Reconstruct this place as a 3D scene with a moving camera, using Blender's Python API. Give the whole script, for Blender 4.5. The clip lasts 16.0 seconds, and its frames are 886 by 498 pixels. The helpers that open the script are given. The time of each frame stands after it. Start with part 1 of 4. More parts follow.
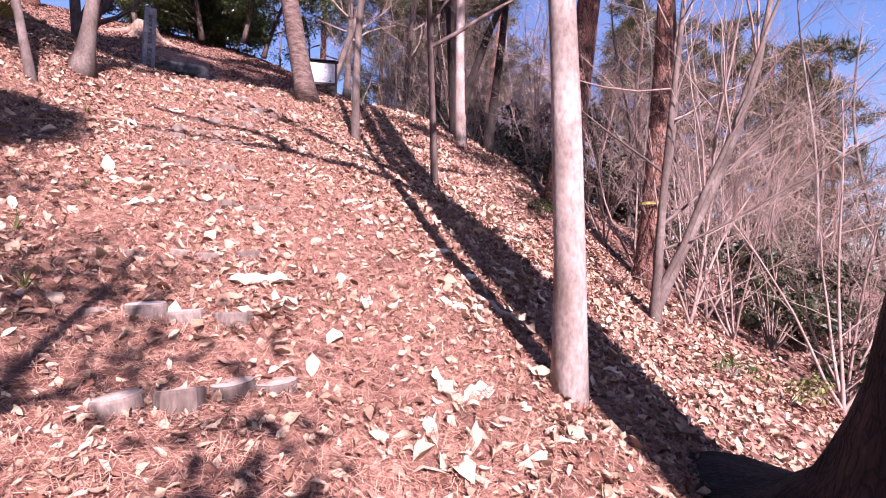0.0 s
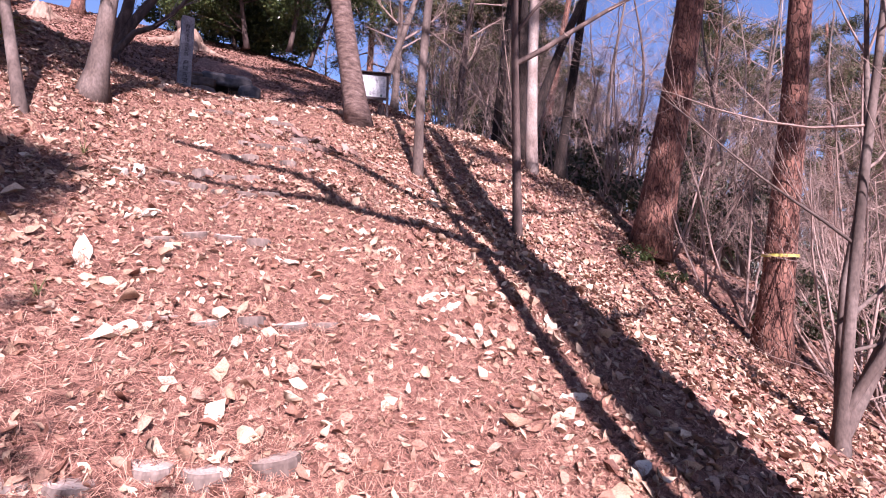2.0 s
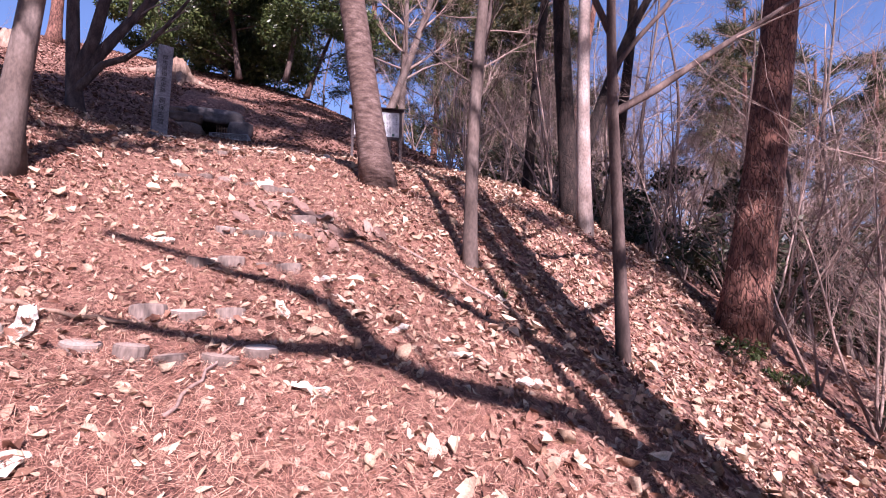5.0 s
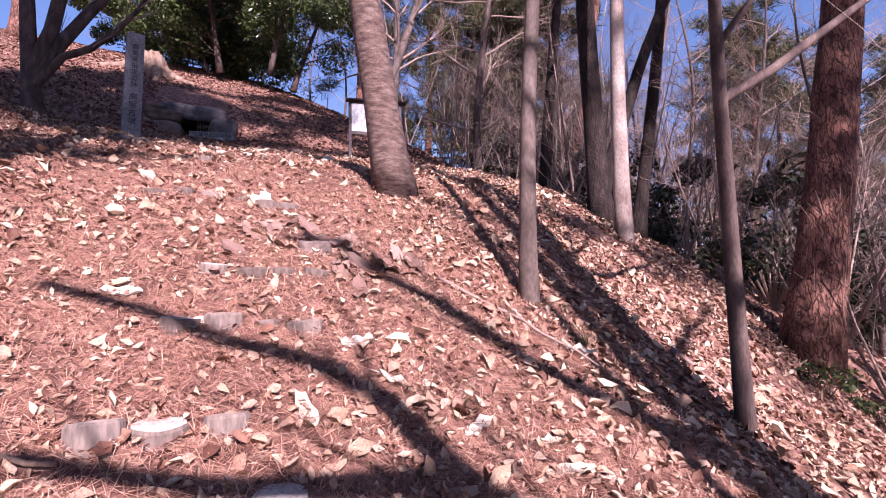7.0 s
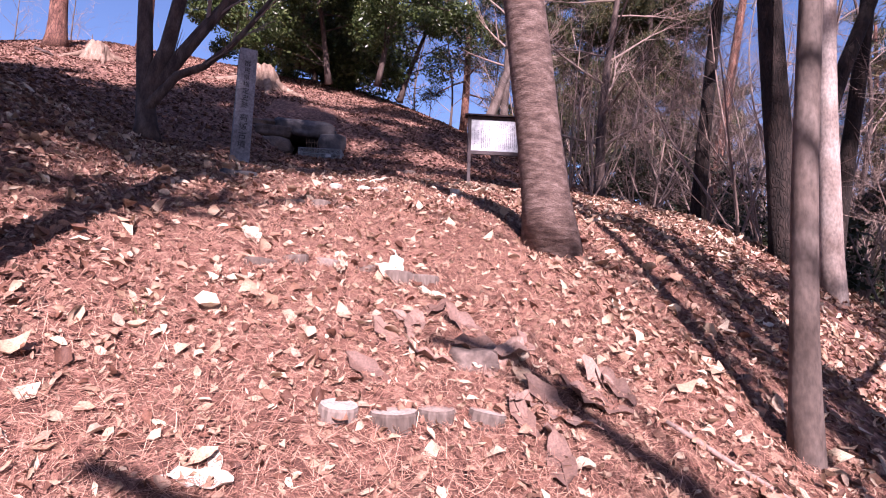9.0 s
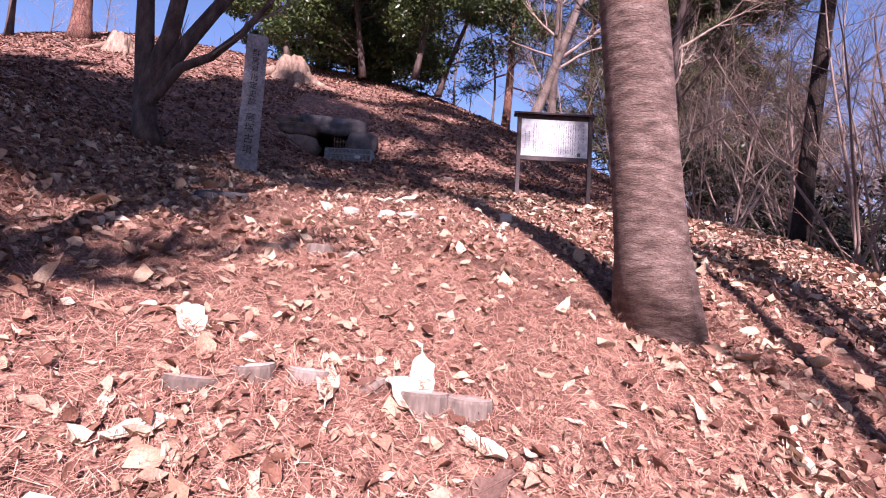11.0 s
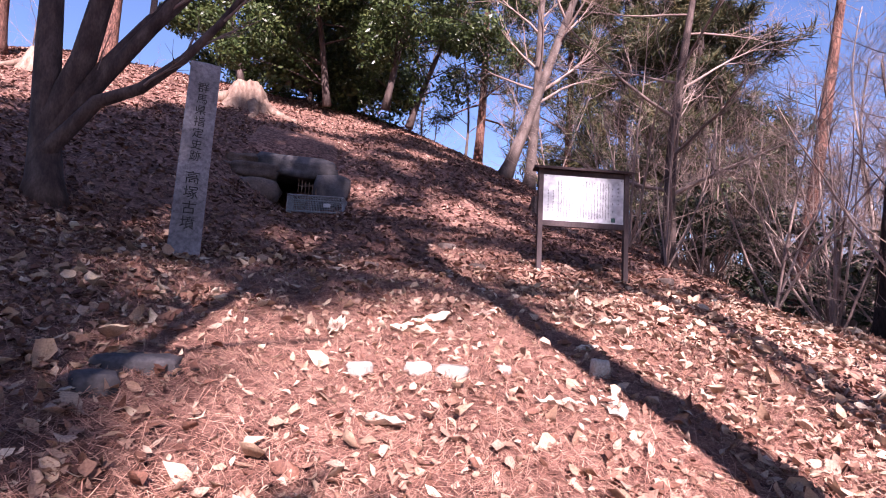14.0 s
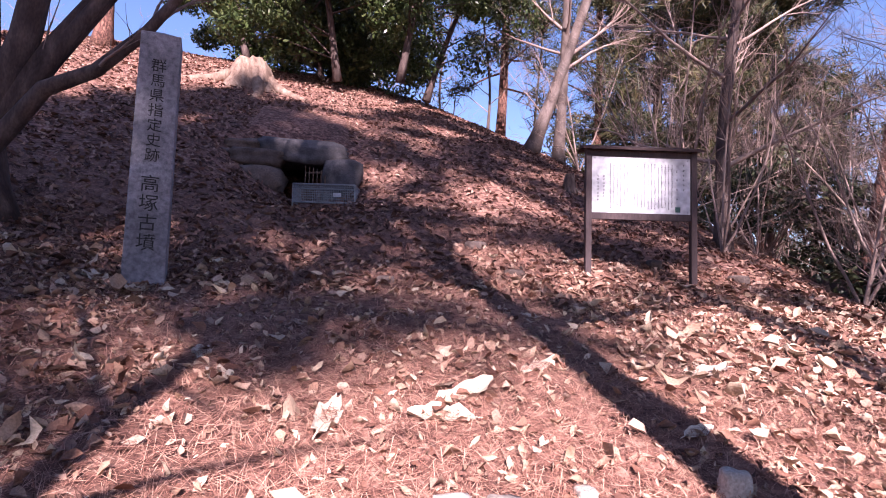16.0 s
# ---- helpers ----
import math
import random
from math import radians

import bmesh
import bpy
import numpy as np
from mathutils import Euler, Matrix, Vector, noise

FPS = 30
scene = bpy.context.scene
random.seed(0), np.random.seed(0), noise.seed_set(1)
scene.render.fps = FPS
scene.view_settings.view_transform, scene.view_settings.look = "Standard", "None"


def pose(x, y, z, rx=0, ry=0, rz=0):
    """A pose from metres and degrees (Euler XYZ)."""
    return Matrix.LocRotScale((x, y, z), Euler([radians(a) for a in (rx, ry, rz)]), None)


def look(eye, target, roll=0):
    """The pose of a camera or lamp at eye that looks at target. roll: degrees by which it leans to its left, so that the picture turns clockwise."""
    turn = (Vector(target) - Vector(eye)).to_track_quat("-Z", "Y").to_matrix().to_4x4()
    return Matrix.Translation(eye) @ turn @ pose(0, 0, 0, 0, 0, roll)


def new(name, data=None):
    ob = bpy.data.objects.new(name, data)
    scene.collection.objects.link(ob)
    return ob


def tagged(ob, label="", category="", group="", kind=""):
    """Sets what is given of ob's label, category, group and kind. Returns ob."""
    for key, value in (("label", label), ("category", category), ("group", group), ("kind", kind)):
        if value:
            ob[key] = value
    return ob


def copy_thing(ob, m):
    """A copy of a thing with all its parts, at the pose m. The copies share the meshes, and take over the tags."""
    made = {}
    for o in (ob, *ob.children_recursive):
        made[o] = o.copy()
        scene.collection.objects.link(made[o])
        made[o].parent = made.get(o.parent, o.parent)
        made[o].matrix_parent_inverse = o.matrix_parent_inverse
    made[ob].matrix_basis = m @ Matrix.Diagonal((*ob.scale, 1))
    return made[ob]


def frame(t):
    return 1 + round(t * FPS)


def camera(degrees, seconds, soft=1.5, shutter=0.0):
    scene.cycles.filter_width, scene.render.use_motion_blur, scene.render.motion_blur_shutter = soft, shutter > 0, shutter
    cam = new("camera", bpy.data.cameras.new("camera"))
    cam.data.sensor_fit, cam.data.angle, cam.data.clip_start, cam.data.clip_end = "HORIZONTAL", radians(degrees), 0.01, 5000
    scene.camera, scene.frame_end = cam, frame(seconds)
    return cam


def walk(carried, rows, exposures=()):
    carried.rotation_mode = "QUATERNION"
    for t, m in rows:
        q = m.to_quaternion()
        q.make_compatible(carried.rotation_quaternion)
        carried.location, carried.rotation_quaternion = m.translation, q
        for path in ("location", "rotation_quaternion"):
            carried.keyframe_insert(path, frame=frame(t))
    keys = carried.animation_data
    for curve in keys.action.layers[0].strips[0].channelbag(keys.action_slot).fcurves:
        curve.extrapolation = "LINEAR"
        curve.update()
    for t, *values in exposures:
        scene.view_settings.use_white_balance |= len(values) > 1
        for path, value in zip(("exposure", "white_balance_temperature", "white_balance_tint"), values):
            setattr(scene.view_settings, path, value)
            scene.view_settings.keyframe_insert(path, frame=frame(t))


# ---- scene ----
cam = camera(77.0, 16.0, soft=1.0)
EXPOSURES = [(0.0, 1.94, 6000, 40), (2.5, 1.78, 6000, 40), (7.5, 1.69, 6030, 41), (11.5, 1.80, 6120, 40), (13.5, 1.98, 6120, 39), (16.0, 2.08, 6120, 39)]
PATH = [
    (0, (0.59, 1.106, 2.071), (0.347, 3.09, 2.137), 0.3),
    (0.5, (0.387, 1.481, 2.331), (0.201, 3.471, 2.381), 0.3),
    (1, (0.315, 1.927, 2.526), (0.158, 3.92, 2.571), 1.1),
    (1.5, (0.048, 2.438, 2.66), (-0.293, 4.407, 2.716), 1.4),
    (2, (-0.215, 2.773, 2.929), (-0.592, 4.736, 3.008), 1.7),
    (2.5, (-0.477, 3.163, 3.02), (-0.917, 5.11, 3.137), 2.1),
    (3, (-0.752, 3.521, 3.221), (-1.346, 5.428, 3.335), 2.0),
    (3.5, (-1.082, 3.848, 3.421), (-1.638, 5.767, 3.528), 1.6),
    (4, (-1.154, 4.149, 3.516), (-1.562, 6.104, 3.627), 1.7),
    (4.2, (-1.179, 4.294, 3.629), (-1.559, 6.254, 3.75), 1.9),
    (6.3, (-1.714, 5.464, 4.045), (-2.076, 7.422, 4.237), 0.3),
    (6.5, (-1.809, 5.598, 4.062), (-2.181, 7.555, 4.236), 0.0),
    (7, (-2.011, 5.844, 4.331), (-2.322, 7.815, 4.469), -0.2),
    (7.5, (-2.124, 6.199, 4.471), (-2.462, 8.163, 4.636), -0.2),
    (8, (-2.329, 6.51, 4.536), (-2.876, 8.425, 4.729), 1.0),
    (8.5, (-2.706, 6.854, 4.689), (-3.322, 8.749, 4.862), 2.0),
    (8.7, (-2.786, 6.908, 4.815), (-3.408, 8.803, 4.975), 2.1),
    (10.8, (-3.351, 8.189, 5.49), (-4.054, 10.058, 5.598), 3.2),
    (11, (-3.438, 8.364, 5.539), (-4.189, 10.214, 5.654), 3.4),
    (11.5, (-3.69, 8.692, 5.79), (-4.598, 10.47, 5.913), 4.0),
    (12, (-4.097, 8.973, 5.932), (-5.089, 10.704, 6.075), 4.5),
    (12.5, (-4.246, 9.13, 6.082), (-5.125, 10.918, 6.261), 4.2),
    (13, (-4.39, 9.431, 6.176), (-5.133, 11.277, 6.379), 3.7),
    (13.5, (-4.534, 9.628, 6.314), (-5.198, 11.505, 6.511), 3.6),
    (14, (-4.731, 9.819, 6.427), (-5.327, 11.717, 6.631), 3.2),
    (14.5, (-4.803, 10.056, 6.475), (-5.314, 11.981, 6.663), 3.0),
    (15, (-4.86, 10.263, 6.598), (-5.351, 12.194, 6.772), 2.6),
    (15.5, (-5.052, 10.626, 6.704), (-5.593, 12.547, 6.834), 2.1),
    (16, (-5.146, 10.865, 6.849), (-5.814, 12.747, 6.951), 1.7),
]
walk(cam, [(t, look(eye, target, roll)) for t, eye, target, roll in PATH], exposures=EXPOSURES)

# ---- light ----
SUN_AZ, SUN_EL = math.atan2(0.44, -0.9), radians(34)   # the sun stands behind the walker
world = bpy.data.worlds.new("sky")
scene.world = world
world.use_nodes = True
wn = world.node_tree.nodes
sky = wn.new("ShaderNodeTexSky")
sky.sky_type, sky.sun_disc = "NISHITA", False
sky.sun_elevation, sky.sun_rotation = SUN_EL, SUN_AZ
sky.air_density, sky.dust_density, sky.ozone_density = 1.0, 0.4, 4.5
world.node_tree.links.new(sky.outputs[0], wn["Background"].inputs[0])
wn["Background"].inputs[1].default_value = 0.052
sun = new("sun", bpy.data.lights.new("sun", "SUN"))
sun.data.energy, sun.data.angle, sun.data.color = 5.0, radians(0.55), (1.0, 0.93, 0.84)
SUN_WAY = Vector((math.sin(SUN_AZ) * math.cos(SUN_EL), math.cos(SUN_AZ) * math.cos(SUN_EL), math.sin(SUN_EL)))
sun.matrix_world = look(SUN_WAY * 60, (0, 0, 0))


# ---- materials ----
def material(name, stops, scale=6.0, detail=6.0, rough=0.85, bump=0.3, fine=60.0, big=0.0, stretch=(1, 1, 1), island=0.0, thing=0.0, metal=0.0, world_space=False, warp=0.0, deep=0.68):
    """A surface of two noises: stops colour the first, the second darkens and roughens it; deep scales the stops."""
    m = bpy.data.materials.new(name)
    m.use_nodes = True
    t = m.node_tree
    n, link = t.nodes, t.links.new
    bsdf = n["Principled BSDF"]
    if world_space:
        co = n.new("ShaderNodeNewGeometry").outputs["Position"]
    else:
        co = n.new("ShaderNodeTexCoord").outputs["Object"]
    mp = n.new("ShaderNodeMapping")
    mp.inputs["Scale"].default_value = stretch
    link(co, mp.inputs["Vector"])
    a = n.new("ShaderNodeTexNoise")
    a.inputs["Scale"].default_value, a.inputs["Detail"].default_value, a.inputs["Distortion"].default_value = scale, detail, warp
    link(mp.outputs[0], a.inputs["Vector"])
    b = n.new("ShaderNodeTexNoise")
    b.inputs["Scale"].default_value, b.inputs["Detail"].default_value = fine, 4.0
    link(mp.outputs[0], b.inputs["Vector"])
    value = a.outputs["Fac"]
    if island or thing:
        if island:
            r = n.new("ShaderNodeNewGeometry").outputs["Random Per Island"]
        else:
            r = n.new("ShaderNodeObjectInfo").outputs["Random"]
        mix = n.new("ShaderNodeMix")
        mix.inputs["Factor"].default_value = island or thing
        link(value, mix.inputs["A"])
        link(r, mix.inputs["B"])
        value = mix.outputs["Result"]
    ramp = n.new("ShaderNodeValToRGB")
    el = ramp.color_ramp.elements
    while len(el) < len(stops):
        el.new(0.5)
    for e, (p, c) in zip(el, stops):
        e.position, e.color = p, (*[v * deep for v in c], 1)
    link(value, ramp.inputs[0])
    col = ramp.outputs[0]
    dirt = n.new("ShaderNodeMix")
    dirt.data_type, dirt.blend_type = "RGBA", "MULTIPLY"
    dirt.inputs["Factor"].default_value = 0.75
    fr = n.new("ShaderNodeMapRange")
    fr.inputs["From Min"].default_value, fr.inputs["From Max"].default_value = 0.3, 0.7
    fr.inputs["To Min"].default_value, fr.inputs["To Max"].default_value = 0.55, 1.25
    link(b.outputs["Fac"], fr.inputs["Value"])
    link(col, dirt.inputs["A"])
    link(fr.outputs[0], dirt.inputs["B"])
    col = dirt.outputs["Result"]
    if big:
        c = n.new("ShaderNodeTexNoise")
        c.inputs["Scale"].default_value, c.inputs["Detail"].default_value = big, 3.0
        link(mp.outputs[0], c.inputs["Vector"])
        cr = n.new("ShaderNodeMapRange")
        cr.inputs["From Min"].default_value, cr.inputs["From Max"].default_value = 0.35, 0.65
        cr.inputs["To Min"].default_value, cr.inputs["To Max"].default_value = 0.7, 1.2
        link(c.outputs["Fac"], cr.inputs["Value"])
        patch = n.new("ShaderNodeMix")
        patch.data_type, patch.blend_type = "RGBA", "MULTIPLY"
        patch.inputs["Factor"].default_value = 1.0
        link(col, patch.inputs["A"])
        link(cr.outputs[0], patch.inputs["B"])
        col = patch.outputs["Result"]
    link(col, bsdf.inputs["Base Color"])
    bsdf.inputs["Roughness"].default_value, bsdf.inputs["Metallic"].default_value = rough, metal
    bsdf.inputs["Specular IOR Level"].default_value = 0.3
    if bump:
        add = n.new("ShaderNodeMath")
        add.operation = "MULTIPLY_ADD"
        add.inputs[1].default_value = 0.35
        link(b.outputs["Fac"], add.inputs[0])
        link(a.outputs["Fac"], add.inputs[2])
        bp = n.new("ShaderNodeBump")
        bp.inputs["Strength"].default_value, bp.inputs["Distance"].default_value = bump, 0.02
        link(add.outputs[0], bp.inputs["Height"])
        link(bp.outputs[0], bsdf.inputs["Normal"])
    return m


def translucent(m, amount):
    """Lets light through thin leaves."""
    n, link = m.node_tree.nodes, m.node_tree.links.new
    bsdf, out = n["Principled BSDF"], n["Material Output"]
    tr, mix = n.new("ShaderNodeBsdfTranslucent"), n.new("ShaderNodeMixShader")
    link(bsdf.inputs["Base Color"].links[0].from_socket, tr.inputs["Color"])
    mix.inputs[0].default_value = amount
    link(bsdf.outputs[0], mix.inputs[1])
    link(tr.outputs[0], mix.inputs[2])
    link(mix.outputs[0], out.inputs["Surface"])
    return m


def cracks(m, scale, stretch, width, depth, dark):
    """Adds the furrows between bark plates to a material."""
    n, link = m.node_tree.nodes, m.node_tree.links.new
    bsdf = n["Principled BSDF"]
    mp = n.new("ShaderNodeMapping")
    mp.inputs["Scale"].default_value = stretch
    link(n.new("ShaderNodeTexCoord").outputs["Object"], mp.inputs["Vector"])
    wob = n.new("ShaderNodeTexNoise")
    wob.inputs["Scale"].default_value = 9.0
    link(mp.outputs[0], wob.inputs["Vector"])
    mixv = n.new("ShaderNodeMix")
    mixv.data_type, mixv.blend_type = "RGBA", "LINEAR_LIGHT"
    mixv.inputs["Factor"].default_value = 0.10
    link(mp.outputs[0], mixv.inputs["A"])
    link(wob.outputs["Color"], mixv.inputs["B"])
    v = n.new("ShaderNodeTexVoronoi")
    v.feature = "DISTANCE_TO_EDGE"
    v.inputs["Scale"].default_value = scale
    link(mixv.outputs["Result"], v.inputs["Vector"])
    r = n.new("ShaderNodeMapRange")
    r.inputs["From Max"].default_value = width
    r.inputs["To Min"].default_value = dark
    link(v.outputs["Distance"], r.inputs["Value"])
    mul = n.new("ShaderNodeMix")
    mul.data_type, mul.blend_type = "RGBA", "MULTIPLY"
    mul.inputs["Factor"].default_value = 1.0
    link(bsdf.inputs["Base Color"].links[0].from_socket, mul.inputs["A"])
    link(r.outputs[0], mul.inputs["B"])
    link(mul.outputs["Result"], bsdf.inputs["Base Color"])
    old = bsdf.inputs["Normal"].links[0].from_socket
    bp = n.new("ShaderNodeBump")
    bp.inputs["Strength"].default_value, bp.inputs["Distance"].default_value = 1.0, depth
    link(r.outputs[0], bp.inputs["Height"])
    link(old, bp.inputs["Normal"])
    link(bp.outputs[0], bsdf.inputs["Normal"])
    return m


SOIL = material("litter_floor", [(0.28, (0.05, 0.02, 0.015)), (0.43, (0.19, 0.085, 0.062)), (0.56, (0.36, 0.185, 0.135)), (0.72, (0.60, 0.38, 0.28))],
                scale=13.0, detail=10.0, rough=0.95, bump=1.0, fine=95.0, big=1.4, world_space=True, warp=0.8)
LEAF = translucent(material("dry_leaf", [(0.0, (0.09, 0.035, 0.024)), (0.3, (0.25, 0.11, 0.07)), (0.55, (0.43, 0.245, 0.165)), (0.82, (0.56, 0.37, 0.265)), (1.0, (0.78, 0.60, 0.45))],
                scale=14.0, rough=0.65, bump=0.4, fine=120.0, island=0.85, world_space=True), 0.12)
# older brown leaves, coloured darker still to deepen the shade where they lie
OLD_SHADED_LEAF = material("shaded_rotting_leaf", [(0.0, (0.07, 0.03, 0.022)), (0.45, (0.20, 0.095, 0.068)), (0.8, (0.38, 0.21, 0.15)), (1.0, (0.66, 0.46, 0.34))],
                scale=14.0, rough=0.85, bump=0.3, fine=120.0, island=0.85, world_space=True)
CREAM_LEAF = translucent(material("bleached_leaf", [(0.0, (0.34, 0.19, 0.12)), (0.5, (0.54, 0.37, 0.25)), (1.0, (0.84, 0.69, 0.51))],
                scale=14.0, rough=0.6, bump=0.4, fine=120.0, island=0.8, world_space=True, deep=0.75), 0.12)
PALE_LEAF = translucent(material("pale_leaf", [(0.0, (0.55, 0.42, 0.30)), (0.5, (0.70, 0.60, 0.47)), (1.0, (0.80, 0.74, 0.64))],
                scale=20.0, rough=0.6, bump=0.5, fine=130.0, thing=0.7, deep=0.9), 0.12)
BROWN_LEAF = material("brown_leaf", [(0.0, (0.16, 0.085, 0.065)), (0.5, (0.30, 0.18, 0.14)), (1.0, (0.46, 0.31, 0.25))], scale=20.0, rough=0.6, bump=0.5, fine=130.0, thing=0.7)
NEEDLE = material("pine_straw", [(0.0, (0.10, 0.04, 0.028)), (0.35, (0.28, 0.12, 0.085)), (0.65, (0.50, 0.25, 0.175)), (1.0, (0.84, 0.52, 0.37))],
                scale=5.0, rough=0.7, bump=0.0, island=0.9, world_space=True)
GRASS = material("sedge_blade", [(0.0, (0.05, 0.075, 0.02)), (0.5, (0.12, 0.13, 0.04)), (1.0, (0.32, 0.27, 0.12))], scale=6, rough=0.6, bump=0.0, island=0.7)
BARK_PALE = material("smooth_grey_bark", [(0.3, (0.22, 0.155, 0.13)), (0.5, (0.40, 0.31, 0.27)), (0.7, (0.56, 0.475, 0.425))],
                scale=3.5, detail=8, rough=0.85, bump=0.35, fine=42.0, big=1.2, stretch=(1.0, 1.0, 0.55))
BARK_RED = cracks(material("plated_pine_bark", [(0.3, (0.14, 0.06, 0.045)), (0.5, (0.25, 0.115, 0.085)), (0.72, (0.40, 0.20, 0.14))],
                scale=9.0, detail=8, rough=0.95, bump=0.8, fine=70.0, stretch=(1, 1, 0.35)), 15.0, (1, 1, 0.33), 0.13, 0.02, 0.3)
BARK_RING = cracks(material("ringed_cherry_bark", [(0.3, (0.085, 0.05, 0.042)), (0.5, (0.18, 0.115, 0.095)), (0.72, (0.30, 0.21, 0.18))],
                scale=10.0, detail=8, rough=0.85, bump=0.6, fine=80.0, stretch=(0.9, 0.9, 2.6)), 14.0, (0.9, 0.9, 3.2), 0.10, 0.004, 0.75)
BARK_DARK = material("dark_bark", [(0.3, (0.05, 0.032, 0.028)), (0.5, (0.105, 0.07, 0.06)), (0.72, (0.19, 0.135, 0.115))],
                scale=8.0, detail=8, rough=0.9, bump=0.6, fine=60.0, stretch=(1, 1, 0.4))
# near-black furrowed bark: the shade on these trunks is put into its colour
BARK_SHADED = cracks(material("shaded_furrowed_bark", [(0.3, (0.018, 0.012, 0.01)), (0.5, (0.04, 0.026, 0.022)), (0.72, (0.08, 0.052, 0.042))],
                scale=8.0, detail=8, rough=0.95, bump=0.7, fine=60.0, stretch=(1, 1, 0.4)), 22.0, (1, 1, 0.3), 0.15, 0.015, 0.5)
BARK_MID = material("brown_grey_bark", [(0.3, (0.13, 0.088, 0.072)), (0.5, (0.25, 0.18, 0.152)), (0.7, (0.40, 0.31, 0.27))],
                scale=4.0, detail=8, rough=0.88, bump=0.4, fine=45.0, big=1.3, stretch=(1.0, 1.0, 0.5), deep=0.42)
TWIG = material("bare_twig", [(0.2, (0.13, 0.085, 0.07)), (0.5, (0.26, 0.18, 0.15)), (0.9, (0.42, 0.32, 0.27))], scale=0.7, rough=0.8, bump=0.0, world_space=True, deep=0.95)
PINE_LEAF = translucent(material("pine_needles", [(0.0, (0.022, 0.03, 0.014)), (0.45, (0.06, 0.07, 0.026)), (0.7, (0.15, 0.125, 0.05)), (1.0, (0.36, 0.22, 0.10))],
                scale=0.8, rough=0.6, bump=0.0, island=0.5, world_space=True), 0.2)
BROAD_LEAF = translucent(material("evergreen_leaf", [(0.0, (0.028, 0.05, 0.016)), (0.5, (0.07, 0.10, 0.03)), (1.0, (0.16, 0.18, 0.06))],
                scale=1.0, rough=0.35, bump=0.0, island=0.7, world_space=True), 0.2)
# evergreen undergrowth; the wood's deep shadow is painted into this leaf colour
SHADED_LEAF = material("shaded_understory_leaf", [(0.0, (0.02, 0.028, 0.012)), (0.5, (0.04, 0.05, 0.02)), (1.0, (0.09, 0.085, 0.035))], scale=1.0, rough=0.5, bump=0.0, island=0.7, world_space=True)
PALM_LEAF = material("palm_leaf", [(0.0, (0.07, 0.09, 0.025)), (0.6, (0.16, 0.17, 0.05)), (1.0, (0.30, 0.27, 0.10))], scale=6, rough=0.5, bump=0.0, island=0.5)
GRANITE = material("grey_granite", [(0.3, (0.19, 0.185, 0.205)), (0.5, (0.31, 0.30, 0.33)), (0.7, (0.41, 0.40, 0.43))],
                scale=35.0, detail=9, rough=0.8, bump=0.2, fine=240.0, big=2.5)
ROCK = material("field_stone", [(0.3, (0.13, 0.09, 0.075)), (0.5, (0.25, 0.18, 0.15)), (0.75, (0.40, 0.30, 0.26))],
                scale=5.0, detail=10, rough=0.92, bump=1.0, fine=38.0, thing=0.3, deep=0.5)
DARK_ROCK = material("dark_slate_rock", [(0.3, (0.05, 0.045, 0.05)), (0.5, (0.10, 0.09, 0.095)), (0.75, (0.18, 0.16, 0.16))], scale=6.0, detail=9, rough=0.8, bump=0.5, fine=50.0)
COBBLE = material("pale_cobble", [(0.3, (0.42, 0.36, 0.30)), (0.6, (0.60, 0.54, 0.46)), (0.9, (0.72, 0.67, 0.6))],
                scale=12.0, detail=8, rough=0.85, bump=0.4, fine=90.0, thing=0.4)
LOG_SIDE = material("weathered_post_side", [(0.3, (0.12, 0.085, 0.07)), (0.6, (0.25, 0.19, 0.16)), (0.9, (0.40, 0.32, 0.28))],
                scale=10.0, rough=0.95, bump=0.6, fine=60.0, stretch=(1, 1, 0.3), thing=0.3)
LOG_END = material("weathered_post_end", [(0.3, (0.42, 0.31, 0.25)), (0.6, (0.60, 0.48, 0.41)), (0.9, (0.76, 0.66, 0.58))],
                scale=14.0, rough=0.95, bump=0.5, fine=80.0, thing=0.4)
FRAME = material("dark_brown_painted_wood", [(0.3, (0.045, 0.026, 0.026)), (0.6, (0.075, 0.045, 0.045)), (0.9, (0.13, 0.09, 0.085))],
                scale=9.0, rough=0.55, bump=0.25, fine=70.0, stretch=(1, 1, 0.3))
PANEL = material("white_enamel_panel", [(0.3, (0.66, 0.66, 0.68)), (0.7, (0.78, 0.78, 0.80))], scale=2.5, rough=0.3, bump=0.02, fine=14.0, deep=0.7)
INK = material("black_ink", [(0.3, (0.012, 0.012, 0.014)), (0.7, (0.03, 0.03, 0.032))], scale=30, rough=0.6, bump=0.0)
GREEN = material("green_mark", [(0.3, (0.04, 0.12, 0.10)), (0.7, (0.07, 0.18, 0.15))], scale=30, rough=0.5, bump=0.0)
WIRE = material("galvanised_wire", [(0.3, (0.30, 0.32, 0.34)), (0.7, (0.50, 0.52, 0.54))], scale=20, rough=0.45, bump=0.05, metal=0.7)
RUST = material("rusty_bar", [(0.3, (0.10, 0.055, 0.035)), (0.7, (0.24, 0.15, 0.10))], scale=20, rough=0.8, bump=0.3)
TAPE = material("yellow_tape", [(0.3, (0.60, 0.52, 0.10)), (0.7, (0.75, 0.68, 0.20))], scale=12, rough=0.5, bump=0.1)
SPLINTER = material("splintered_wood", [(0.3, (0.17, 0.10, 0.07)), (0.55, (0.33, 0.22, 0.16)), (0.8, (0.50, 0.37, 0.28))],
                scale=9.0, rough=0.9, bump=0.8, fine=60.0, stretch=(1, 1, 0.2))


